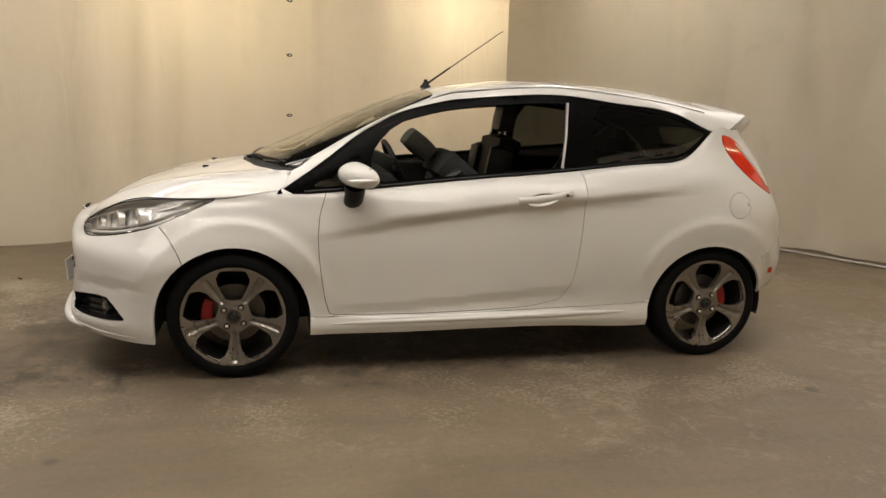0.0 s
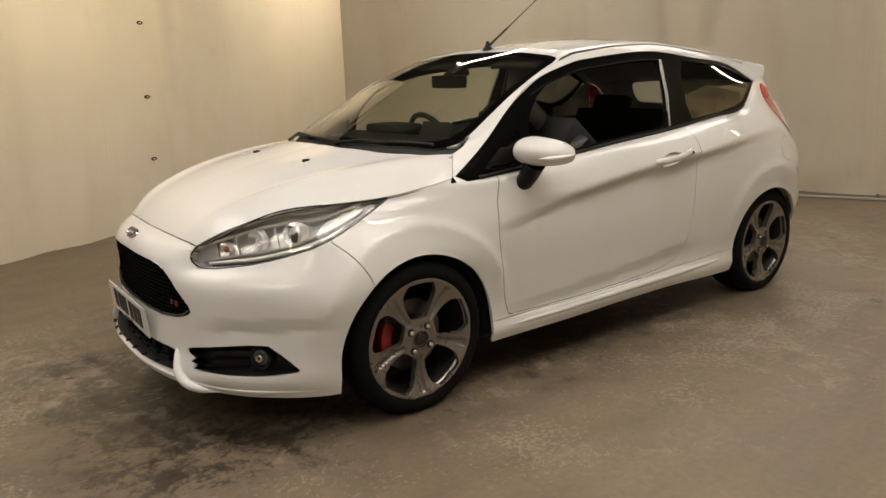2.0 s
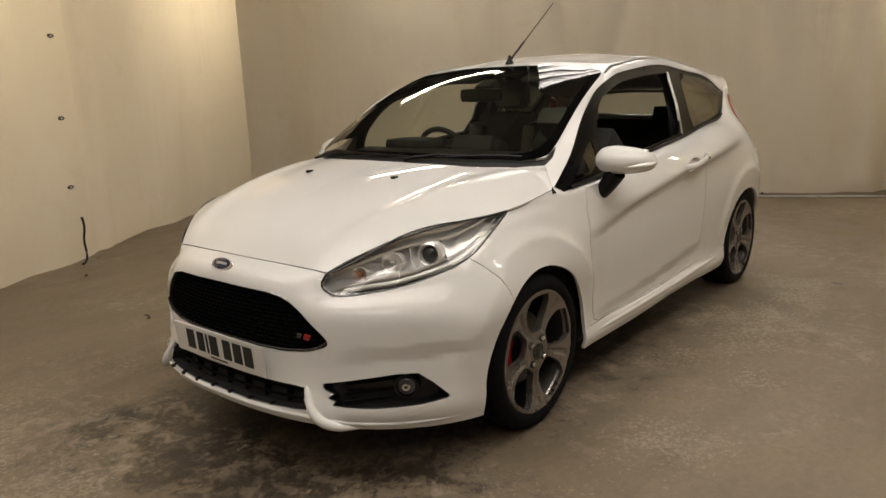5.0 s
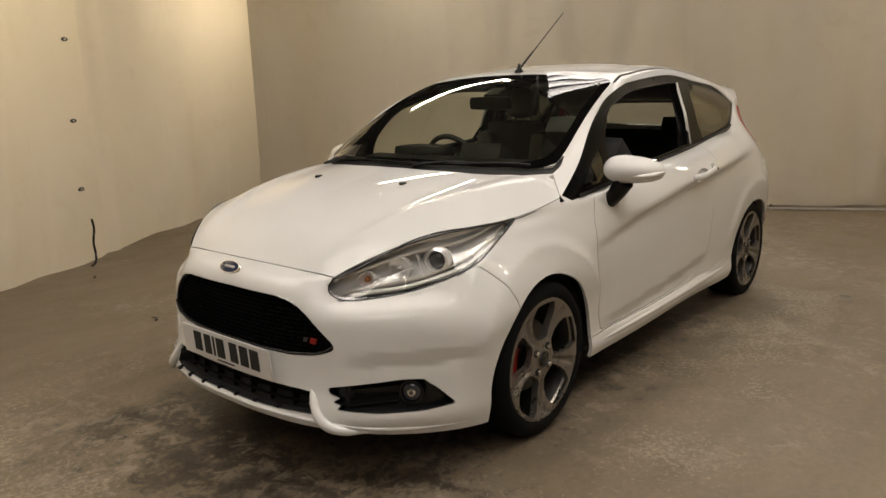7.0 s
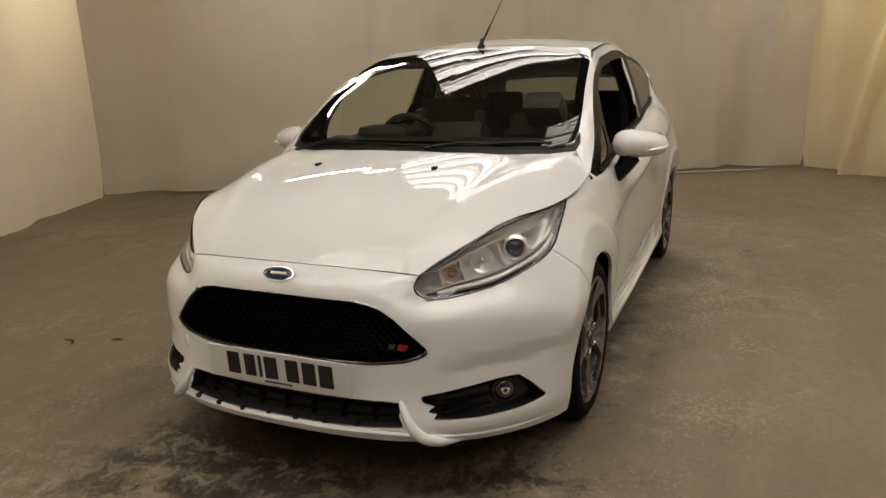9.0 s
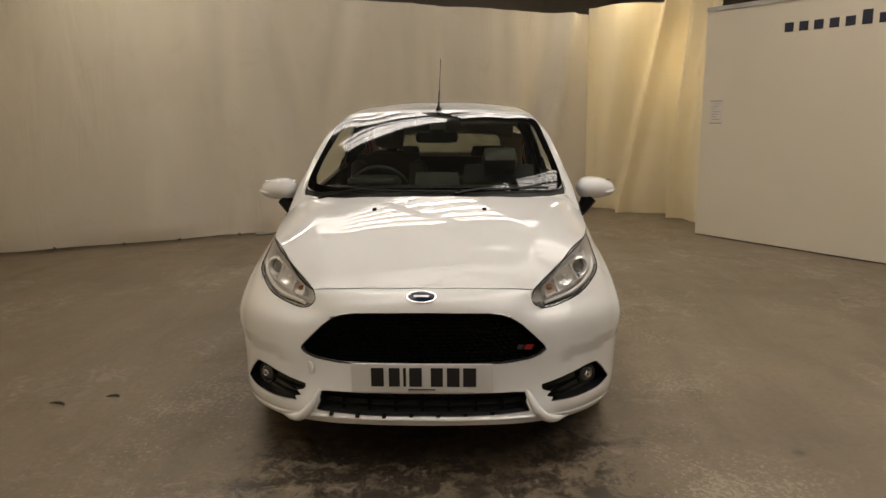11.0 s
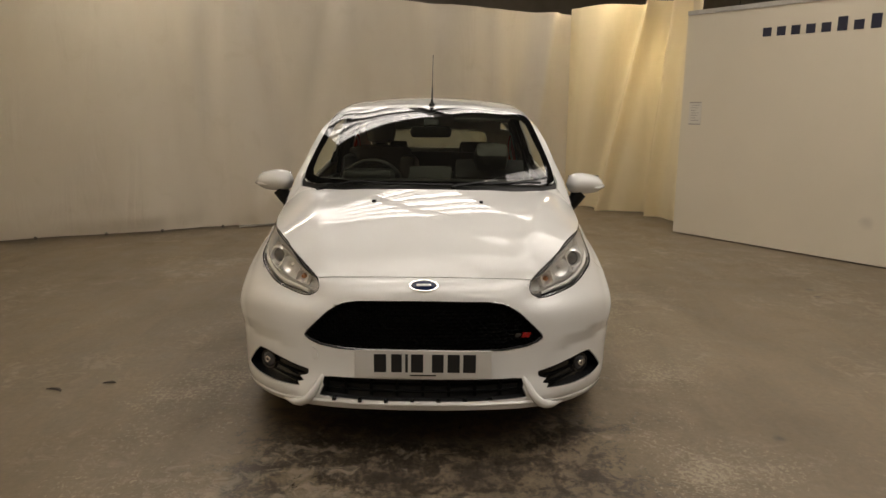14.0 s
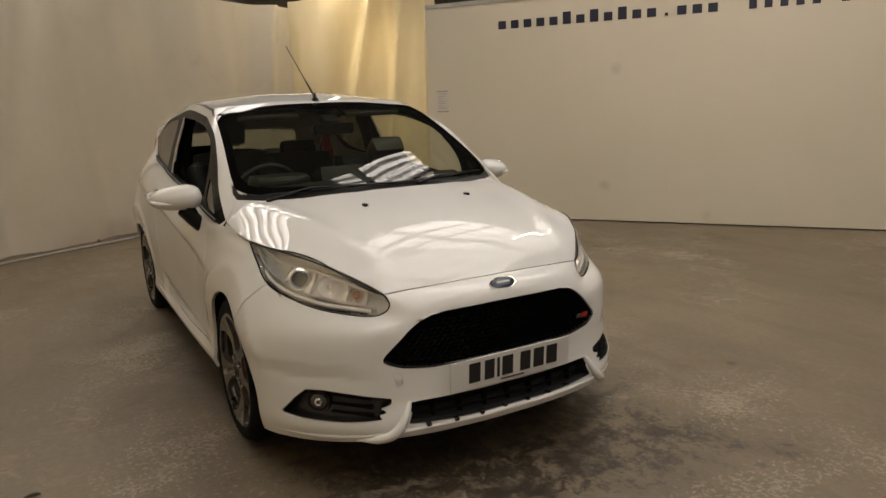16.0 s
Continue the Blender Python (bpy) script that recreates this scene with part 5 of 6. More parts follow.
rim_line = front_edge[(front_edge[:, 0] < .15)][::3]
path = [(p[0] + .001, -p[1], p[2] - .006) for p in rim_line[:0:-1]] + [(p[0] + .001, p[1], p[2] - .006) for p in rim_line]
part("rubber_seal", b_sweep(path, .0024, 6), M_DARK, bonnet, smooth=True)
roof = panel("roof", pos2, nor2, cut2("roof"), M_PAINT, car, gap=0.0)
panel("headlining", pos2, nor2, cut2("roof"), M_LINING, car, gap=0.01, sink=.03, rim=.01)
screen_ob = panel("windscreen", pos2, nor2, cut2("inner"), M_SCREEN, car, gap=0.0, rim=.002, label="windscreen with dust and old drops on the glass")
panel("dark_border", pos2, nor2, cut2("screen"), M_FRIT, screen_ob, gap=0.0, rim=.004)
cowl_ob = panel("cowl", pos2, nor2, cut2("cowl"), M_DARK, car, gap=0.0, sink=.012, rim=.03)
for s in (1, -1):
    panel("roof_pillar", pos2, nor2, cut2("pillar"), M_PAINT, car, (s,), gap=0)
    panel("roof_ditch", pos2, nor2, cut2("ditch"), M_TRIM, car, (s,), gap=0, sink=.006)
    # washer jets
    q = top.find(PLAN, [(-.155, .245)])
    z = top.at(q[:, 0], q[:, 1])[0][2]
    bm = b_box((.03, .018, .012), (-.150, s * .245, z + .003), .004)
    part("washer_jet", bm, M_TRIM, bonnet)


def top_z(x, h):
    q = top.find(PLAN, [(x, abs(h))])
    return top.at(q[:, 0], q[:, 1])[0][2]


# wipers: a long one parked on the driver's half and a short one before the passenger
for pts, foot in (([(.185, .51), (.108, .30), (.078, .05), (.082, -.12)], (.165, .55)), ([(.088, -.14), (.112, -.28), (.178, -.43), (.25, -.57)], (.062, -.12))):
    path = [(x, y, top_z(x, y) + .001) for x, y in chaikin(pts, False, 1, .04)]
    w = part("wiper", b_sweep(path, .006, 6), M_TRIM, cowl_ob, smooth=True)
    m_ = len(path) // 2
    arm = [(foot[0], foot[1], top_z(*foot) + .004), ((foot[0] + path[m_][0]) / 2, (foot[1] + path[m_][1]) / 2, path[m_][2] + .005), (path[m_][0], path[m_][1], path[m_][2] + .004)]
    part("arm", b_sweep(arm, [.008, .007, .005], 6), M_TRIM, w, smooth=True)
    part("pivot", b_cyl(.014, .014, pose(foot[0], foot[1], top_z(*foot) + .001), 16, bev=.004), M_TRIM, w, smooth=True)

# aerial
bm = b_lathe([(.0, .040), (.006, .038), (.008, .026), (.013, .012), (.020, .004), (.023, -.008)], 24)
bm.transform(pose(1.03, 0, top_z(1.03, 0) + .004, 90, 0, 0) @ Matrix.Diagonal((1.5, 1, .8, 1)))
foot_ob = part("aerial", bm, M_TRIM, roof, "black whip aerial", smooth=True)
a, b = Vector((1.035, 0, 1.395)), Vector((1.47, 0, 1.703))
part("mast", b_sweep([a, a.lerp(b, .06), a.lerp(b, .3), a.lerp(b, .31), b], [.008, .0055, .005, .0028, .0022], 8), M_TRIM, foot_ob, smooth=True)

# rear spoiler
bm = bmesh.new()
rings = []
end_p = np.array([(2.30, 1.262), (2.45, 1.288), (2.60, 1.292), (2.735, 1.272), (2.760, 1.248), (2.73, 1.20), (2.69, 1.158), (2.50, 1.160)])
mid_p = np.array([(2.42, 1.358), (2.52, 1.356), (2.64, 1.345), (2.79, 1.320), (2.812, 1.298), (2.80, 1.27), (2.76, 1.235), (2.58, 1.19)])
for h in np.r_[-.532, -.528, np.linspace(-.515, .515, 27), .528, .532]:
    f = min(1, abs(h) / .53) ** 2.4
    prof = chaikin(mid_p * (1 - f) + end_p * f, True, 2, .02)[:48]
    k = np.linspace(0, len(prof) - 1, 40).astype(int)
    c = prof.mean(0)
    tight = .96 if abs(h) > .53 else 1.0
    rings.append([bm.verts.new((c[0] + (x - c[0]) * tight, h, c[1] + (z - c[1]) * tight)) for x, z in prof[k]])
for p, q in zip(rings, rings[1:]):
    for k in range(len(p)):
        bm.faces.new((p[k], p[(k + 1) % len(p)], q[(k + 1) % len(p)], q[k]))
bm.faces.new(rings[0]), bm.faces.new(rings[-1])
part("spoiler", bm, M_PAINT, car, smooth=True, angle=50)

# ---- side windows ----
def side_map(q):
    x, z = q[:, 0], q[:, 1]
    zb, hb = np.interp(x, BX[:, 0], BX[:, 2]), np.interp(x, BX[:, 0], BX[:, 1])
    zt, ht = np.interp(x, EX[:, 0], EX[:, 2]), np.interp(x, EX[:, 0], EX[:, 1])
    w = np.clip((z - zb) / np.maximum(zt - zb, .004), 0, 1)
    return np.stack([x, hb + (ht - hb) * w + .048 * w * (1 - w), z], 1)


outline = np.array([(p[0], p[2]) for p in BX[::5]] + [(p[0], p[2]) for p in EX[::-5]])
def belt_z(x):
    return float(np.interp(x, BX[:, 0], BX[:, 2]))


def edge_z(x):
    return float(np.interp(x, EX[:, 0], EX[:, 2]))


opening = [(.655, belt_z(.655) + .028), (.636, 1.0), (.662, 1.085)] + [(x, edge_z(x) - .042) for x in (.77, .91, 1.05, 1.224, 1.45, 1.60)] + [(1.655, edge_z(1.655) - .038)] + [(x, belt_z(x) + .025) for x in (1.605, 1.4, 1.1, .85)]
sail = [(.36, belt_z(.36) + .025), (.598, belt_z(.598) + .025), (.592, 1.03), (.575, 1.035), (.50, .995), (.40, .925)]
quarter = [(1.765, belt_z(1.765) + .022)] + [(1.79, edge_z(1.79) - .025)] + [(x, edge_z(x) - .022) for x in (1.956, 2.114, 2.275, 2.38)] + [(2.435, 1.195), (2.37, belt_z(2.37) + .03), (2.28, belt_z(2.28) + .025), (2.1, belt_z(2.1) + .022), (1.9, belt_z(1.9) + .02)]
loops3 = {"opening": chaikin(opening, True, 1), "sail": chaikin(sail, True, 1), "quarter": chaikin(quarter, True, 1)}
pts, es = [tuple(p) for p in chaikin(outline, True, 0, .012)], []
n0 = len(pts)
es += [(k, (k + 1) % n0) for k in range(n0)]
for q in loops3.values():
    i0 = len(pts)
    pts += [tuple(p) for p in q]
    es += [(i0 + k, i0 + (k + 1) % len(q)) for k in range(len(q))]
fixed = np.array(pts)
gx = np.stack(np.meshgrid(np.arange(.22, 2.48, .03), np.arange(.84, 1.37, .025)), -1).reshape(-1, 2)
gx = gx[inside(gx, fixed[:n0])]
gx = gx[np.array([((fixed - p) ** 2).sum(1).min() > .009 ** 2 for p in gx])]
v3, _, f3, *_ = geometry.delaunay_2d_cdt([Vector(p) for p in pts + [tuple(p) for p in gx]], es, [], 1, 1e-6, True)
xz = np.array([tuple(p) for p in v3])
tri3 = np.array([t for t in f3 if len(t) == 3])
m3 = xz[tri3].mean(1)
ok3 = inside(m3, fixed[:n0])
tri3, m3 = tri3[ok3], m3[ok3]
pos3 = side_map(xz)
e3 = np.array([[1e-3, 0]]), np.array([[0, 1e-3]])
nor3 = np.cross(side_map(xz + e3[1]) - side_map(xz - e3[1]), side_map(xz + e3[0]) - side_map(xz - e3[0]))
nor3 /= np.maximum(np.linalg.norm(nor3, axis=1), 1e-9)[:, None]
nor3[nor3[:, 1] < .3] = (0, .94, .34)
kind3 = np.full(len(tri3), "frame", dtype=object)
for key, q in loops3.items():
    kind3[inside(m3, q)] = key
for s in (1, -1):
    panel("window_frame", pos3, nor3, tri3[kind3 == "frame"], M_FRAME, car, (s,), gap=0, rim=.02, sink=.003)
    panel("corner_pane", pos3, nor3, tri3[kind3 == "sail"], M_TINT, car, (s,), gap=0, rim=.002, sink=.006)
    panel("quarter_pane", pos3, nor3, tri3[kind3 == "quarter"], M_TINT, car, (s,), gap=0, rim=.002, sink=.004, label="dark tinted rear side window")
    # rubber channel at the back of the opening, its sheen put into a pale metal colour; belt strip
    q = side_map(np.array([(1.60, belt_z(1.6) + .02), (1.628, 1.14), (1.652, edge_z(1.652) - .04)]))
    part("window_channel", b_sweep([(p[0], s * (p[1] - .004), p[2]) for p in q], .008, 6), M_ALU, car)
    q = side_map(np.array([(x, edge_z(x) - .041) for x in np.linspace(.70, 1.65, 24)]))
    part("upper_channel", b_sweep([(p[0], s * (p[1] - .006), p[2]) for p in q], .0035, 5), M_TRIM, car)
    q = side_map(np.array([(x, belt_z(x) + .008) for x in np.linspace(.33, 2.3, 40)]))
    part("belt_strip", b_sweep([(p[0], s * (p[1] + .003), p[2]) for p in q], .008, 6), M_TRIM, car)

# ---- door mirrors and handles ----
def mirror_shell(z0, z1, grow, s):
    bm = bmesh.new()
    rings = []
    for k in range(17):
        t = k / 16
        h = .752 + .222 * t
        f = (1 - abs(2 * t - 1) ** 2.6) ** .42 if 0 < k < 16 else .05
        xm = .545 + .085 * t ** 1.5
        ring = []
        for j in range(20):
            a = 2 * math.pi * j / 20
            x = -.085 * math.cos(a) if math.cos(a) > 0 else -.045 * math.cos(a)
            zz = .066 * math.sin(a) * (1 - .28 * t) + .006
            ring.append(bm.verts.new((xm + x * f * grow, s * h, .958 + zz * f * grow - .012 * t)))
        rings.append(ring)
    for p, q in zip(rings, rings[1:]):
        for j in range(20):
            bm.faces.new((p[j], p[(j + 1) % 20], q[(j + 1) % 20], q[j]))
    bm.faces.new(rings[0]), bm.faces.new(rings[-1])
    for z, up in ((z0, False), (z1, True)):
        if z is not None:
            bmesh.ops.bisect_plane(bm, geom=bm.verts[:] + bm.edges[:] + bm.faces[:], plane_co=(0, 0, z), plane_no=(0, .10 * -s, 1 if up else -1), clear_outer=True)
            bmesh.ops.holes_fill(bm, edges=[e for e in bm.edges if e.is_boundary])
    return bm


for s in (1, -1):
    mirror = part("door_mirror", mirror_shell(.934, None, 1.0, s), M_PAINT, doors[s], "white door mirror on a black foot", smooth=True, angle=60)
    part("underside", mirror_shell(None, .932, .97, s), M_TRIM, mirror, smooth=True, angle=60)
    bm = b_box((.006, .17, .085), (.608, s * .86, .958), .003)
    part("mirror_glass", bm, M_MIRROR, mirror)
    bm = b_sweep([(.512, s * .89, .937), (.535, s * .935, .94), (.575, s * .963, .944), (.62, s * .969, .948)], [.004, .009, .010, .005], 8)
    part("indicator", bm, M_STRIP, mirror, smooth=True)
    bm = bmesh.new()
    for x, h, z, sx, sh in ((.545, .722, .80, .045, .03), (.55, .765, .82, .046, .032), (.553, .80, .86, .045, .034), (.555, .83, .915, .05, .045)):
        bmesh.ops.create_circle(bm, cap_ends=False, segments=14, radius=1, matrix=Matrix.Translation((x, s * h, z)) @ pose(0, 0, 0, -40 * s, 0, 0) @ Matrix.Diagonal((sx, sh, 1, 1)))
    bm.verts.ensure_lookup_table()
    for r in range(3):
        for j in range(14):
            a, b = r * 14, (r + 1) * 14
            bm.faces.new((bm.verts[a + j], bm.verts[a + (j + 1) % 14], bm.verts[b + (j + 1) % 14], bm.verts[b + j]))
    part("foot", bm, M_TRIM, mirror, smooth=True)
    # handle
    path = []
    for x, z, o in ((1.345, .842, -.006), (1.365, .846, .020), (1.42, .853, .034), (1.50, .863, .036), (1.56, .872, .031), (1.60, .877, .014), (1.612, .878, -.004)):
        p, _ = skin(x, z)
        path.append((x, s * (p[1] + o), z))
    bm = b_sweep([tuple(p) for p in chaikin(path, False, 2, .01)], .0125, 10)
    for v in bm.verts:
        v.co.z += (v.co.z - np.interp(v.co.x, [1.345, 1.612], [.842, .878])) * .35
    hd = part("door_handle", bm, M_PAINT, doors[s], smooth=True)
    p, _ = skin(1.565, .872)
    part("lock", b_cyl(.006, .004, pose(1.572, s * (p[1] + .041), .873, 90, 0, 0), 12), M_BLACK, hd)

# ---- wheels ----
def rim_face():
    R = .2385
    ring = [(R * math.cos(a), R * math.sin(a)) for a in np.linspace(0, 2 * math.pi, 97)[:-1]]
    base = chaikin([(-.052, .219), (.052, .219), (.064, .206), (.078, .164), (.042, .086), (.030, .076), (-.030, .076), (-.042, .086), (-.078, .164), (-.064, .206)], True, 1, .009)
    holes = []
    for k in range(5):
        a = radians(72 * k)
        holes.append(np.stack([base[:, 0] * math.cos(a) - base[:, 1] * math.sin(a), base[:, 0] * math.sin(a) + base[:, 1] * math.cos(a)], 1))
    pts, es = list(ring), [(k, (k + 1) % 96) for k in range(96)]
    for q in holes:
        i = len(pts)
        pts += [tuple(p) for p in q]
        es += [(i + k, i + (k + 1) % len(q)) for k in range(len(q))]
    fx = np.array(pts)
    g = np.stack(np.meshgrid(np.arange(-.234, .235, .0065), np.arange(-.234, .235, .0065)), -1).reshape(-1, 2)
    g = g[(np.hypot(*g.T) < R - .006)]
    g = g[np.array([((fx - p) ** 2).sum(1).min() > .0035 ** 2 for p in g])]
    v, _, f, *_ = geometry.delaunay_2d_cdt([Vector(p) for p in pts + [tuple(p) for p in g]], es, [], 0, 1e-7, True)
    q = np.array([tuple(p) for p in v])
    t = np.array([t for t in f if len(t) == 3])
    m = q[t].mean(1)
    keep = np.hypot(*m.T) < R
    for hq in holes:
        keep &= ~inside(m, hq)

    def lift(p):
        r, a = np.hypot(p[:, 0], p[:, 1]), np.degrees(np.arctan2(p[:, 1], p[:, 0]))
        d = np.interp(r, [0, .034, .045, .066, .085, .13, .18, .212, .226, .233, .2385], [-.012, -.012, -.016, -.016, -.019, -.022, -.014, -.004, 0, .001, -.007])
        off = np.abs((a - 54 + 36) % 72 - 36)
        arc_ = r * np.radians(off)
        groove = 1 / (1 + np.exp(np.clip((arc_ - .0075 - .09 * np.clip(r - .15, 0, 1)) / .0018, -30, 30)))
        return d - .010 * groove * np.clip((r - .070) / .02, 0, 1) * np.clip((.222 - r) / .012, 0, 1)

    P = np.stack([q[:, 0], .5 + lift(q), q[:, 1]], 1)
    e = 1.5e-3
    dx = (lift(q + [[e, 0]]) - lift(q - [[e, 0]])) / (2 * e)
    dz = (lift(q + [[0, e]]) - lift(q - [[0, e]])) / (2 * e)
    N = np.stack([-dx, np.ones(len(q)), -dz], 1)
    return P, N / np.linalg.norm(N, axis=1)[:, None], t[keep]


RP, RN, RT = rim_face()
for ax, hz in ((FAX, HUBZ), (RAX, HUBZ - .008)):
    for s in (1, -1):
        hub = pose(ax, s * .70, hz) @ Matrix.Diagonal((1, s, 1, 1))
        bm = b_lathe([(.220, .090), (.236, .100), (.246, .106), (.264, .1075), (.280, .099), (.291, .088), (.2965, .070), (.2965, .062), (.290, .061), (.290, .055), (.2975, .054),
                      (.2975, .004), (.290, .003), (.290, -.003), (.2975, -.004), (.2975, -.054), (.290, -.055), (.290, -.061), (.2965, -.062), (.291, -.088), (.262, -.1035), (.220, -.078)], 72)
        bm.transform(hub)
        wheel = part("wheel", bm, M_TYRE, car, "black tyre on a grey five-spoke alloy rim", smooth=True, angle=35)
        rim = panel("rim", RP, RN, RT, M_RIM, wheel, (1,), gap=0, rim=.028)
        rim.matrix_basis = pose(ax, s * (.70 + .103), hz) @ Matrix.Diagonal((1, s, 1, 1)) @ pose(0, -.5, 0)
        bm = b_lathe([(.2385, .094), (.228, .07), (.212, .02), (.206, -.09), (.22, -.10)], 64)
        bm.transform(hub)
        part("barrel", bm, M_RIMDARK, wheel, smooth=True)
        bm = b_lathe([(.0, .098), (.018, .097), (.024, .094), (.028, .088), (.030, .070)], 32)
        bm.transform(hub)
        cap_ob = part("centre_cap", bm, M_BLACK, wheel, smooth=True)
        bm = b_lathe([(.027, .090), (.029, .0955), (.033, .095), (.035, .080)], 32)
        bm.transform(hub)
        part("ring", bm, M_STEEL, cap_ob, smooth=True)
        for k in range(4):
            a = radians(45 + 90 * k + 8)
            bm = b_cyl(.0095, .02, pose(.054 * math.cos(a), .088, .054 * math.sin(a), 90, 0, 0), 6, bev=.002)
            bm.transform(hub)
            part("nut", bm, M_CHROME, wheel, smooth=True)
            bm = b_cyl(.0145, .006, pose(.054 * math.cos(a), .0865, .054 * math.sin(a), 90, 0, 0), 18)
            bm.transform(hub)
            part("nut_well", bm, M_DARK, wheel)
        bm = b_lathe([(.075, .020), (.139, .020), (.139, -.002), (.075, -.002), (.072, .035), (.03, .036)], 48)
        bm.transform(hub)
        part("brake_disc", bm, M_DISC, wheel, smooth=True)
        bm = bmesh.new()
        rg = []
        for a in np.linspace(148, 206, 9) if ax < 1 else np.linspace(-18, 32, 9):
            ca, sa = math.cos(radians(a)), math.sin(radians(a))
            rg.append([bm.verts.new((r * ca, y, r * sa)) for r, y in ((.098, -.02), (.098, .036), (.108, .044), (.146, .044), (.152, .036), (.152, -.02))])
        for p, q in zip(rg, rg[1:]):
            for k in range(6):
                bm.faces.new((p[k], p[(k + 1) % 6], q[(k + 1) % 6], q[k]))
        bm.faces.new(rg[0]), bm.faces.new(rg[-1])
        bm.transform(hub)
        part("brake_caliper", bm, M_CALIPER, wheel, "red brake caliper", smooth=True)
        # arch liner
        bm = bmesh.new()
        r0 = .352 if ax < 1 else .343
        prev = None
        for a in np.linspace(-12, 192, 30):
            c, d = math.cos(radians(a)), math.sin(radians(a)) * (.97 if ax > 1 else 1)
            row = [bm.verts.new((ax + r0 * c, s * h, .28 + r0 * d)) for h in (.42, .50, .765)] + [bm.verts.new((ax + .03 * c, s * .42, .28 + .03 * d))]
            if prev:
                for k in (0, 1):
                    bm.faces.new((prev[k], prev[k + 1], row[k + 1], row[k]))
                bm.faces.new((prev[0], row[0], row[3], prev[3]))
            prev = row
        part("arch_liner", bm, M_LINER, car, smooth=True)

# underbody
bm = b_box((3.3, 1.0, .16), (1.05, 0, .27), .03)
b_box((1.70, 1.50, .10), (1.22, 0, .25), .02, bm=bm)
b_box((.30, 1.05, .30), (-.52, 0, .36), .03, bm=bm)
part("underbody", bm, M_LINER, car)

# ---- inside the car ----
def extrude_y(profile, y0, y1, bev=0.0):
    bm = bmesh.new()
    a = [bm.verts.new((x, y0, z)) for x, z in profile]
    b = [bm.verts.new((x, y1, z)) for x, z in profile]
    bm.faces.new(a), bm.faces.new(b)
    for k in range(len(a)):
        bm.faces.new((a[k], a[(k + 1) % len(a)], b[(k + 1) % len(a)], b[k]))
    if bev:
        bmesh.ops.bevel(bm, geom=bm.edges[:], offset=bev, segments=2, affect="EDGES", profile=.5)
    return bm


def cushion(size, bev, m):
    """A padded block, swollen in the middle."""
    bm = b_box((1, 1, 1))
    bmesh.ops.subdivide_edges(bm, edges=bm.edges[:], cuts=8, use_grid_fill=True)
    for v in bm.verts:
        c = v.co * 2
        r = Vector((c.x * math.sqrt(1 - c.y ** 2 / 3 - c.z ** 2 / 3 + c.y ** 2 * c.z ** 2 / 4), c.y * math.sqrt(1 - c.x ** 2 / 3 - c.z ** 2 / 3 + c.x ** 2 * c.z ** 2 / 4),
                    c.z * math.sqrt(1 - c.x ** 2 / 3 - c.y ** 2 / 3 + c.x ** 2 * c.y ** 2 / 4)))
        v.co = c.lerp(r, bev) / 2
        v.co = Vector((v.co.x * size[0], v.co.y * size[1], v.co.z * size[2]))
    bm.transform(m)
    return bm


dash = part("dashboard", extrude_y([(.30, .90), (.42, .955), (.58, .975), (.74, .955), (.80, .90), (.77, .76), (.80, .60), (.74, .40), (.36, .40)], -.62, .62, .015), M_DASH, car, "black dashboard", smooth=True)
part("binnacle", cushion((.22, .30, .075), .8, pose(.67, .35, .982)), M_DASH, dash, smooth=True)
part("console", cushion((.16, .26, .16), .4, pose(.74, 0, .94, 0, 20, 0)), M_DASH, dash, smooth=True)
part("tunnel", b_box((.9, .2, .28), (1.2, 0, .40), .04), M_DASH, dash)
bm = b_lathe([(.170 + .015 * math.cos(a), .015 * math.sin(a)) for a in np.linspace(0, 2 * math.pi, 13)[:-1]], 48, True)
sw = part("steering_wheel", bm, M_LEATHER, car, "leather steering wheel", smooth=True)
sw.matrix_basis = pose(.915, .345, .895, 0, -24, 0) @ pose(0, 0, 0, 0, 0, 90)
part("boss", cushion((.13, .06, .11), .8, pose(0, .01, -.005)), M_DASH, sw, smooth=True)
for a in (0, 180, 262):
    c = (math.cos(radians(a)), math.sin(radians(a)))
    part("spoke", b_sweep([(.04 * c[0], .01, .04 * c[1]), (.165 * c[0], 0, .165 * c[1])], [.022, .014], 8), M_LEATHER, sw, smooth=True)
part("column", b_sweep([(0, .0, 0), (0, .16, -.0)], .035, 10), M_DASH, sw, smooth=True)


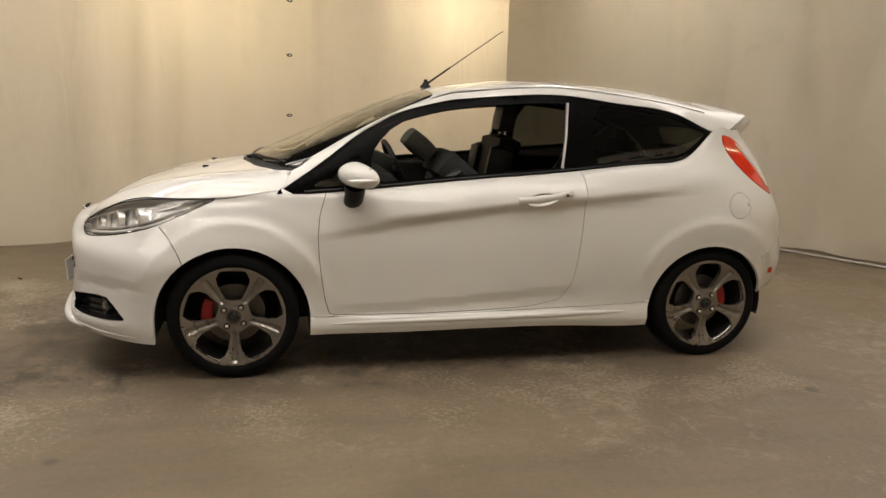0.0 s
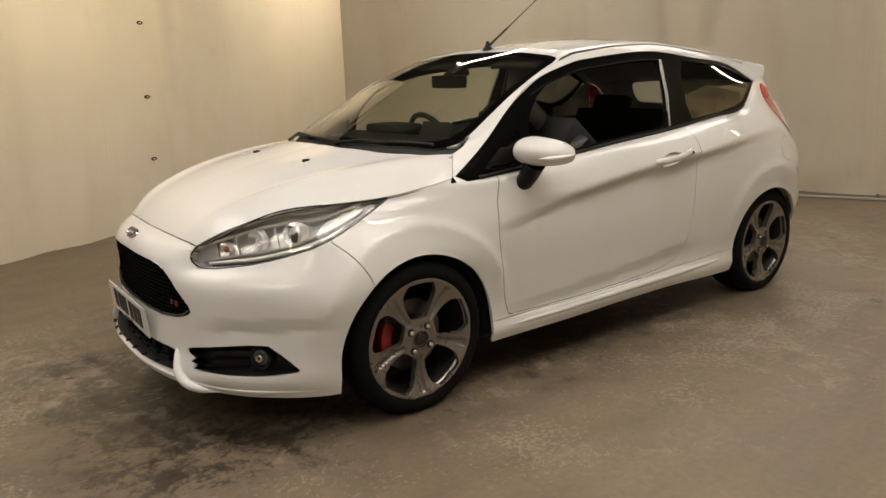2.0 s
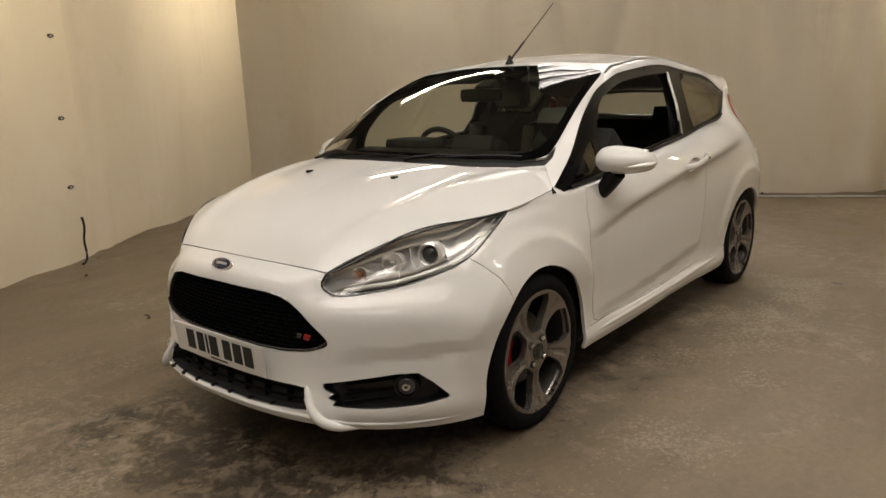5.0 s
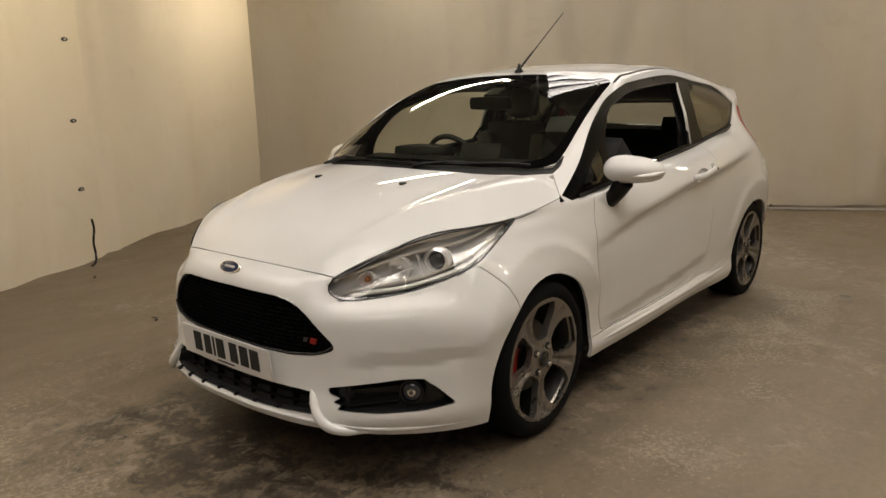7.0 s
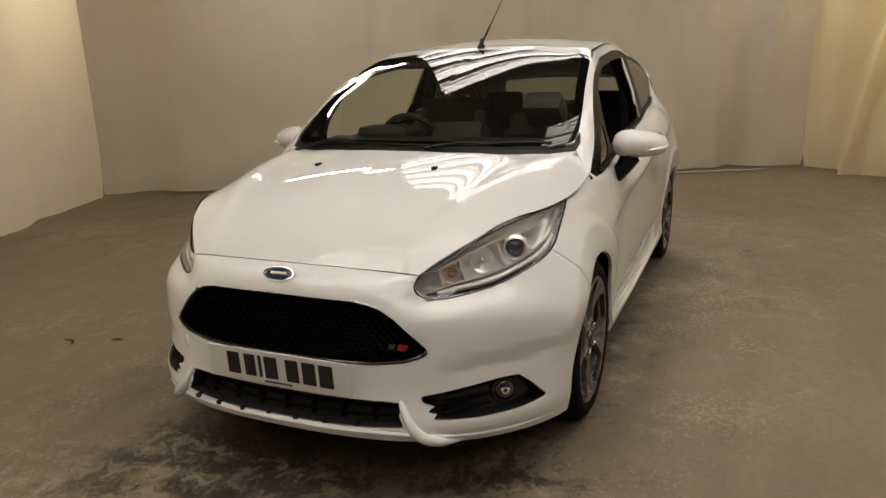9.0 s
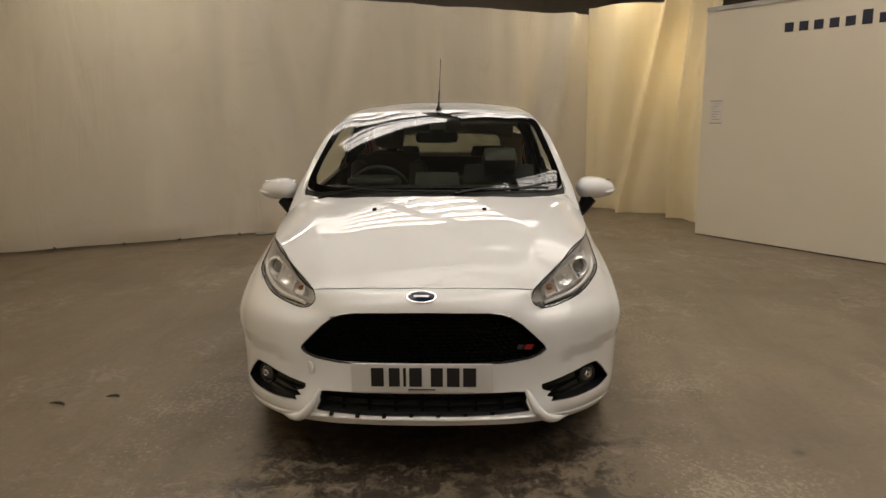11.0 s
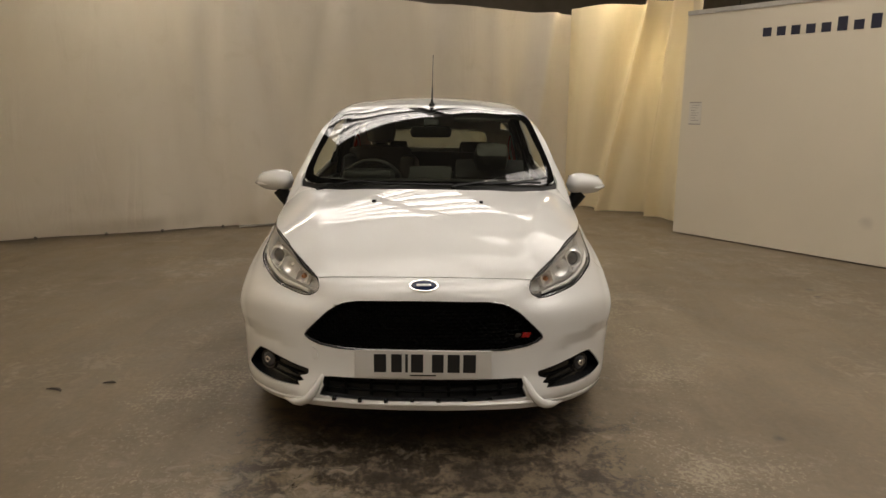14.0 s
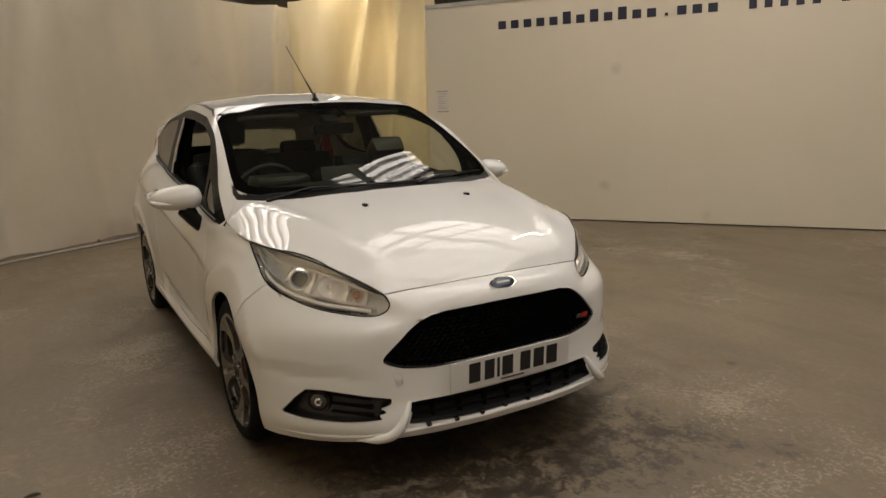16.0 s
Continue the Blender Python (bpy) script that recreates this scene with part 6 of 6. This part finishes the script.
def seat(y, x, tilt, zh=.50):
    """Front seat: hinge at x, zh; tilt leans the backrest forward."""
    base = part("front_seat", cushion((.52, .50, .20), .35, pose(x - .22, y, .47, 0, -6, 0)), M_SEAT, car, "black cloth and leather front seat", smooth=True)
    lean = pose(x, y, zh, 0, tilt, 0)
    part("backrest", cushion((.15, .46, .62), .45, lean @ pose(0, 0, .31)), M_SEAT, base, smooth=True)
    for s in (1, -1):
        part("bolster", cushion((.16, .11, .50), .6, lean @ pose(-.045, s * .205, .30, 0, 0, 12 * s)), M_LEATHER, base, smooth=True)
    hr = part("headrest", cushion((.11, .21, .18), .85, lean @ pose(-.01, 0, .72)), M_GREY, base, smooth=True)
    for s in (1, -1):
        part("post", b_cyl(.007, .14, lean @ pose(0, s * .06, .62), 8), M_CHROME, hr)


seat(.36, 1.50, 10)
seat(-.36, 1.485, -50, .62)
bench = part("rear_bench", cushion((.50, 1.20, .20), .3, pose(2.02, 0, .50, 0, -8, 0)), M_SEAT, car, "black rear bench", smooth=True)
part("backrest", cushion((.16, 1.20, .58), .35, pose(2.32, 0, .74, 0, 16, 0)), M_SEAT, bench, smooth=True)
for s in (1, -1):
    part("headrest", cushion((.10, .27, .12), .5, pose(2.42, s * .34, 1.04, 0, 14, 0)), M_SEAT, bench, smooth=True)
    card = part("door_card", b_box((1.26, .04, .62), (1.03, s * .675, .60), .015), M_DASH, doors[s])
    part("armrest", cushion((.60, .10, .08), .5, pose(1.05, s * .64, .68)), M_LEATHER, card, smooth=True)
    part("side_trim", b_box((.80, .04, .68), (2.07, s * .655, .62), .015), M_DASH, car)
    bm = b_sweep([(1.70, s * .645, .60), (1.71, s * .64, .95), (1.725, s * .575, 1.25), (1.73, s * .53, 1.33)], [.05, .045, .04, .035], 8)
    part("door_pillar", bm, M_TRIM, car, smooth=True)
    bm = b_sweep([(1.72, s * .62, 1.22), (1.66, s * .635, .90), (1.62, s * .645, .50)], .012, 6)
    part("seat_belt", bm, M_SEAT, car)
    part("sun_visor", cushion((.16, .34, .022), .2, pose(1.00, s * .30, 1.315, 0, -18, 0)), M_LINING, car, smooth=True)
part("cabin_floor", b_box((2.2, 1.30, .04), (1.45, 0, .33), .01), M_LINER, car)
part("parcel_shelf", b_box((.34, 1.08, .02), (2.56, 0, .965), .006), M_DASH, car)
rv = part("rear_view_mirror", cushion((.035, .24, .065), .5, pose(.775, 0, 1.225, 0, 0, 6)), M_TRIM, car, smooth=True)
part("stalk", b_sweep([(.775, 0, 1.235), (.80, 0, 1.262)], .014, 8), M_TRIM, rv, smooth=True)
part("sensor_box", cushion((.10, .09, .05), .4, pose(.825, 0, 1.262, 0, -22, 0)), M_TRIM, rv, smooth=True)
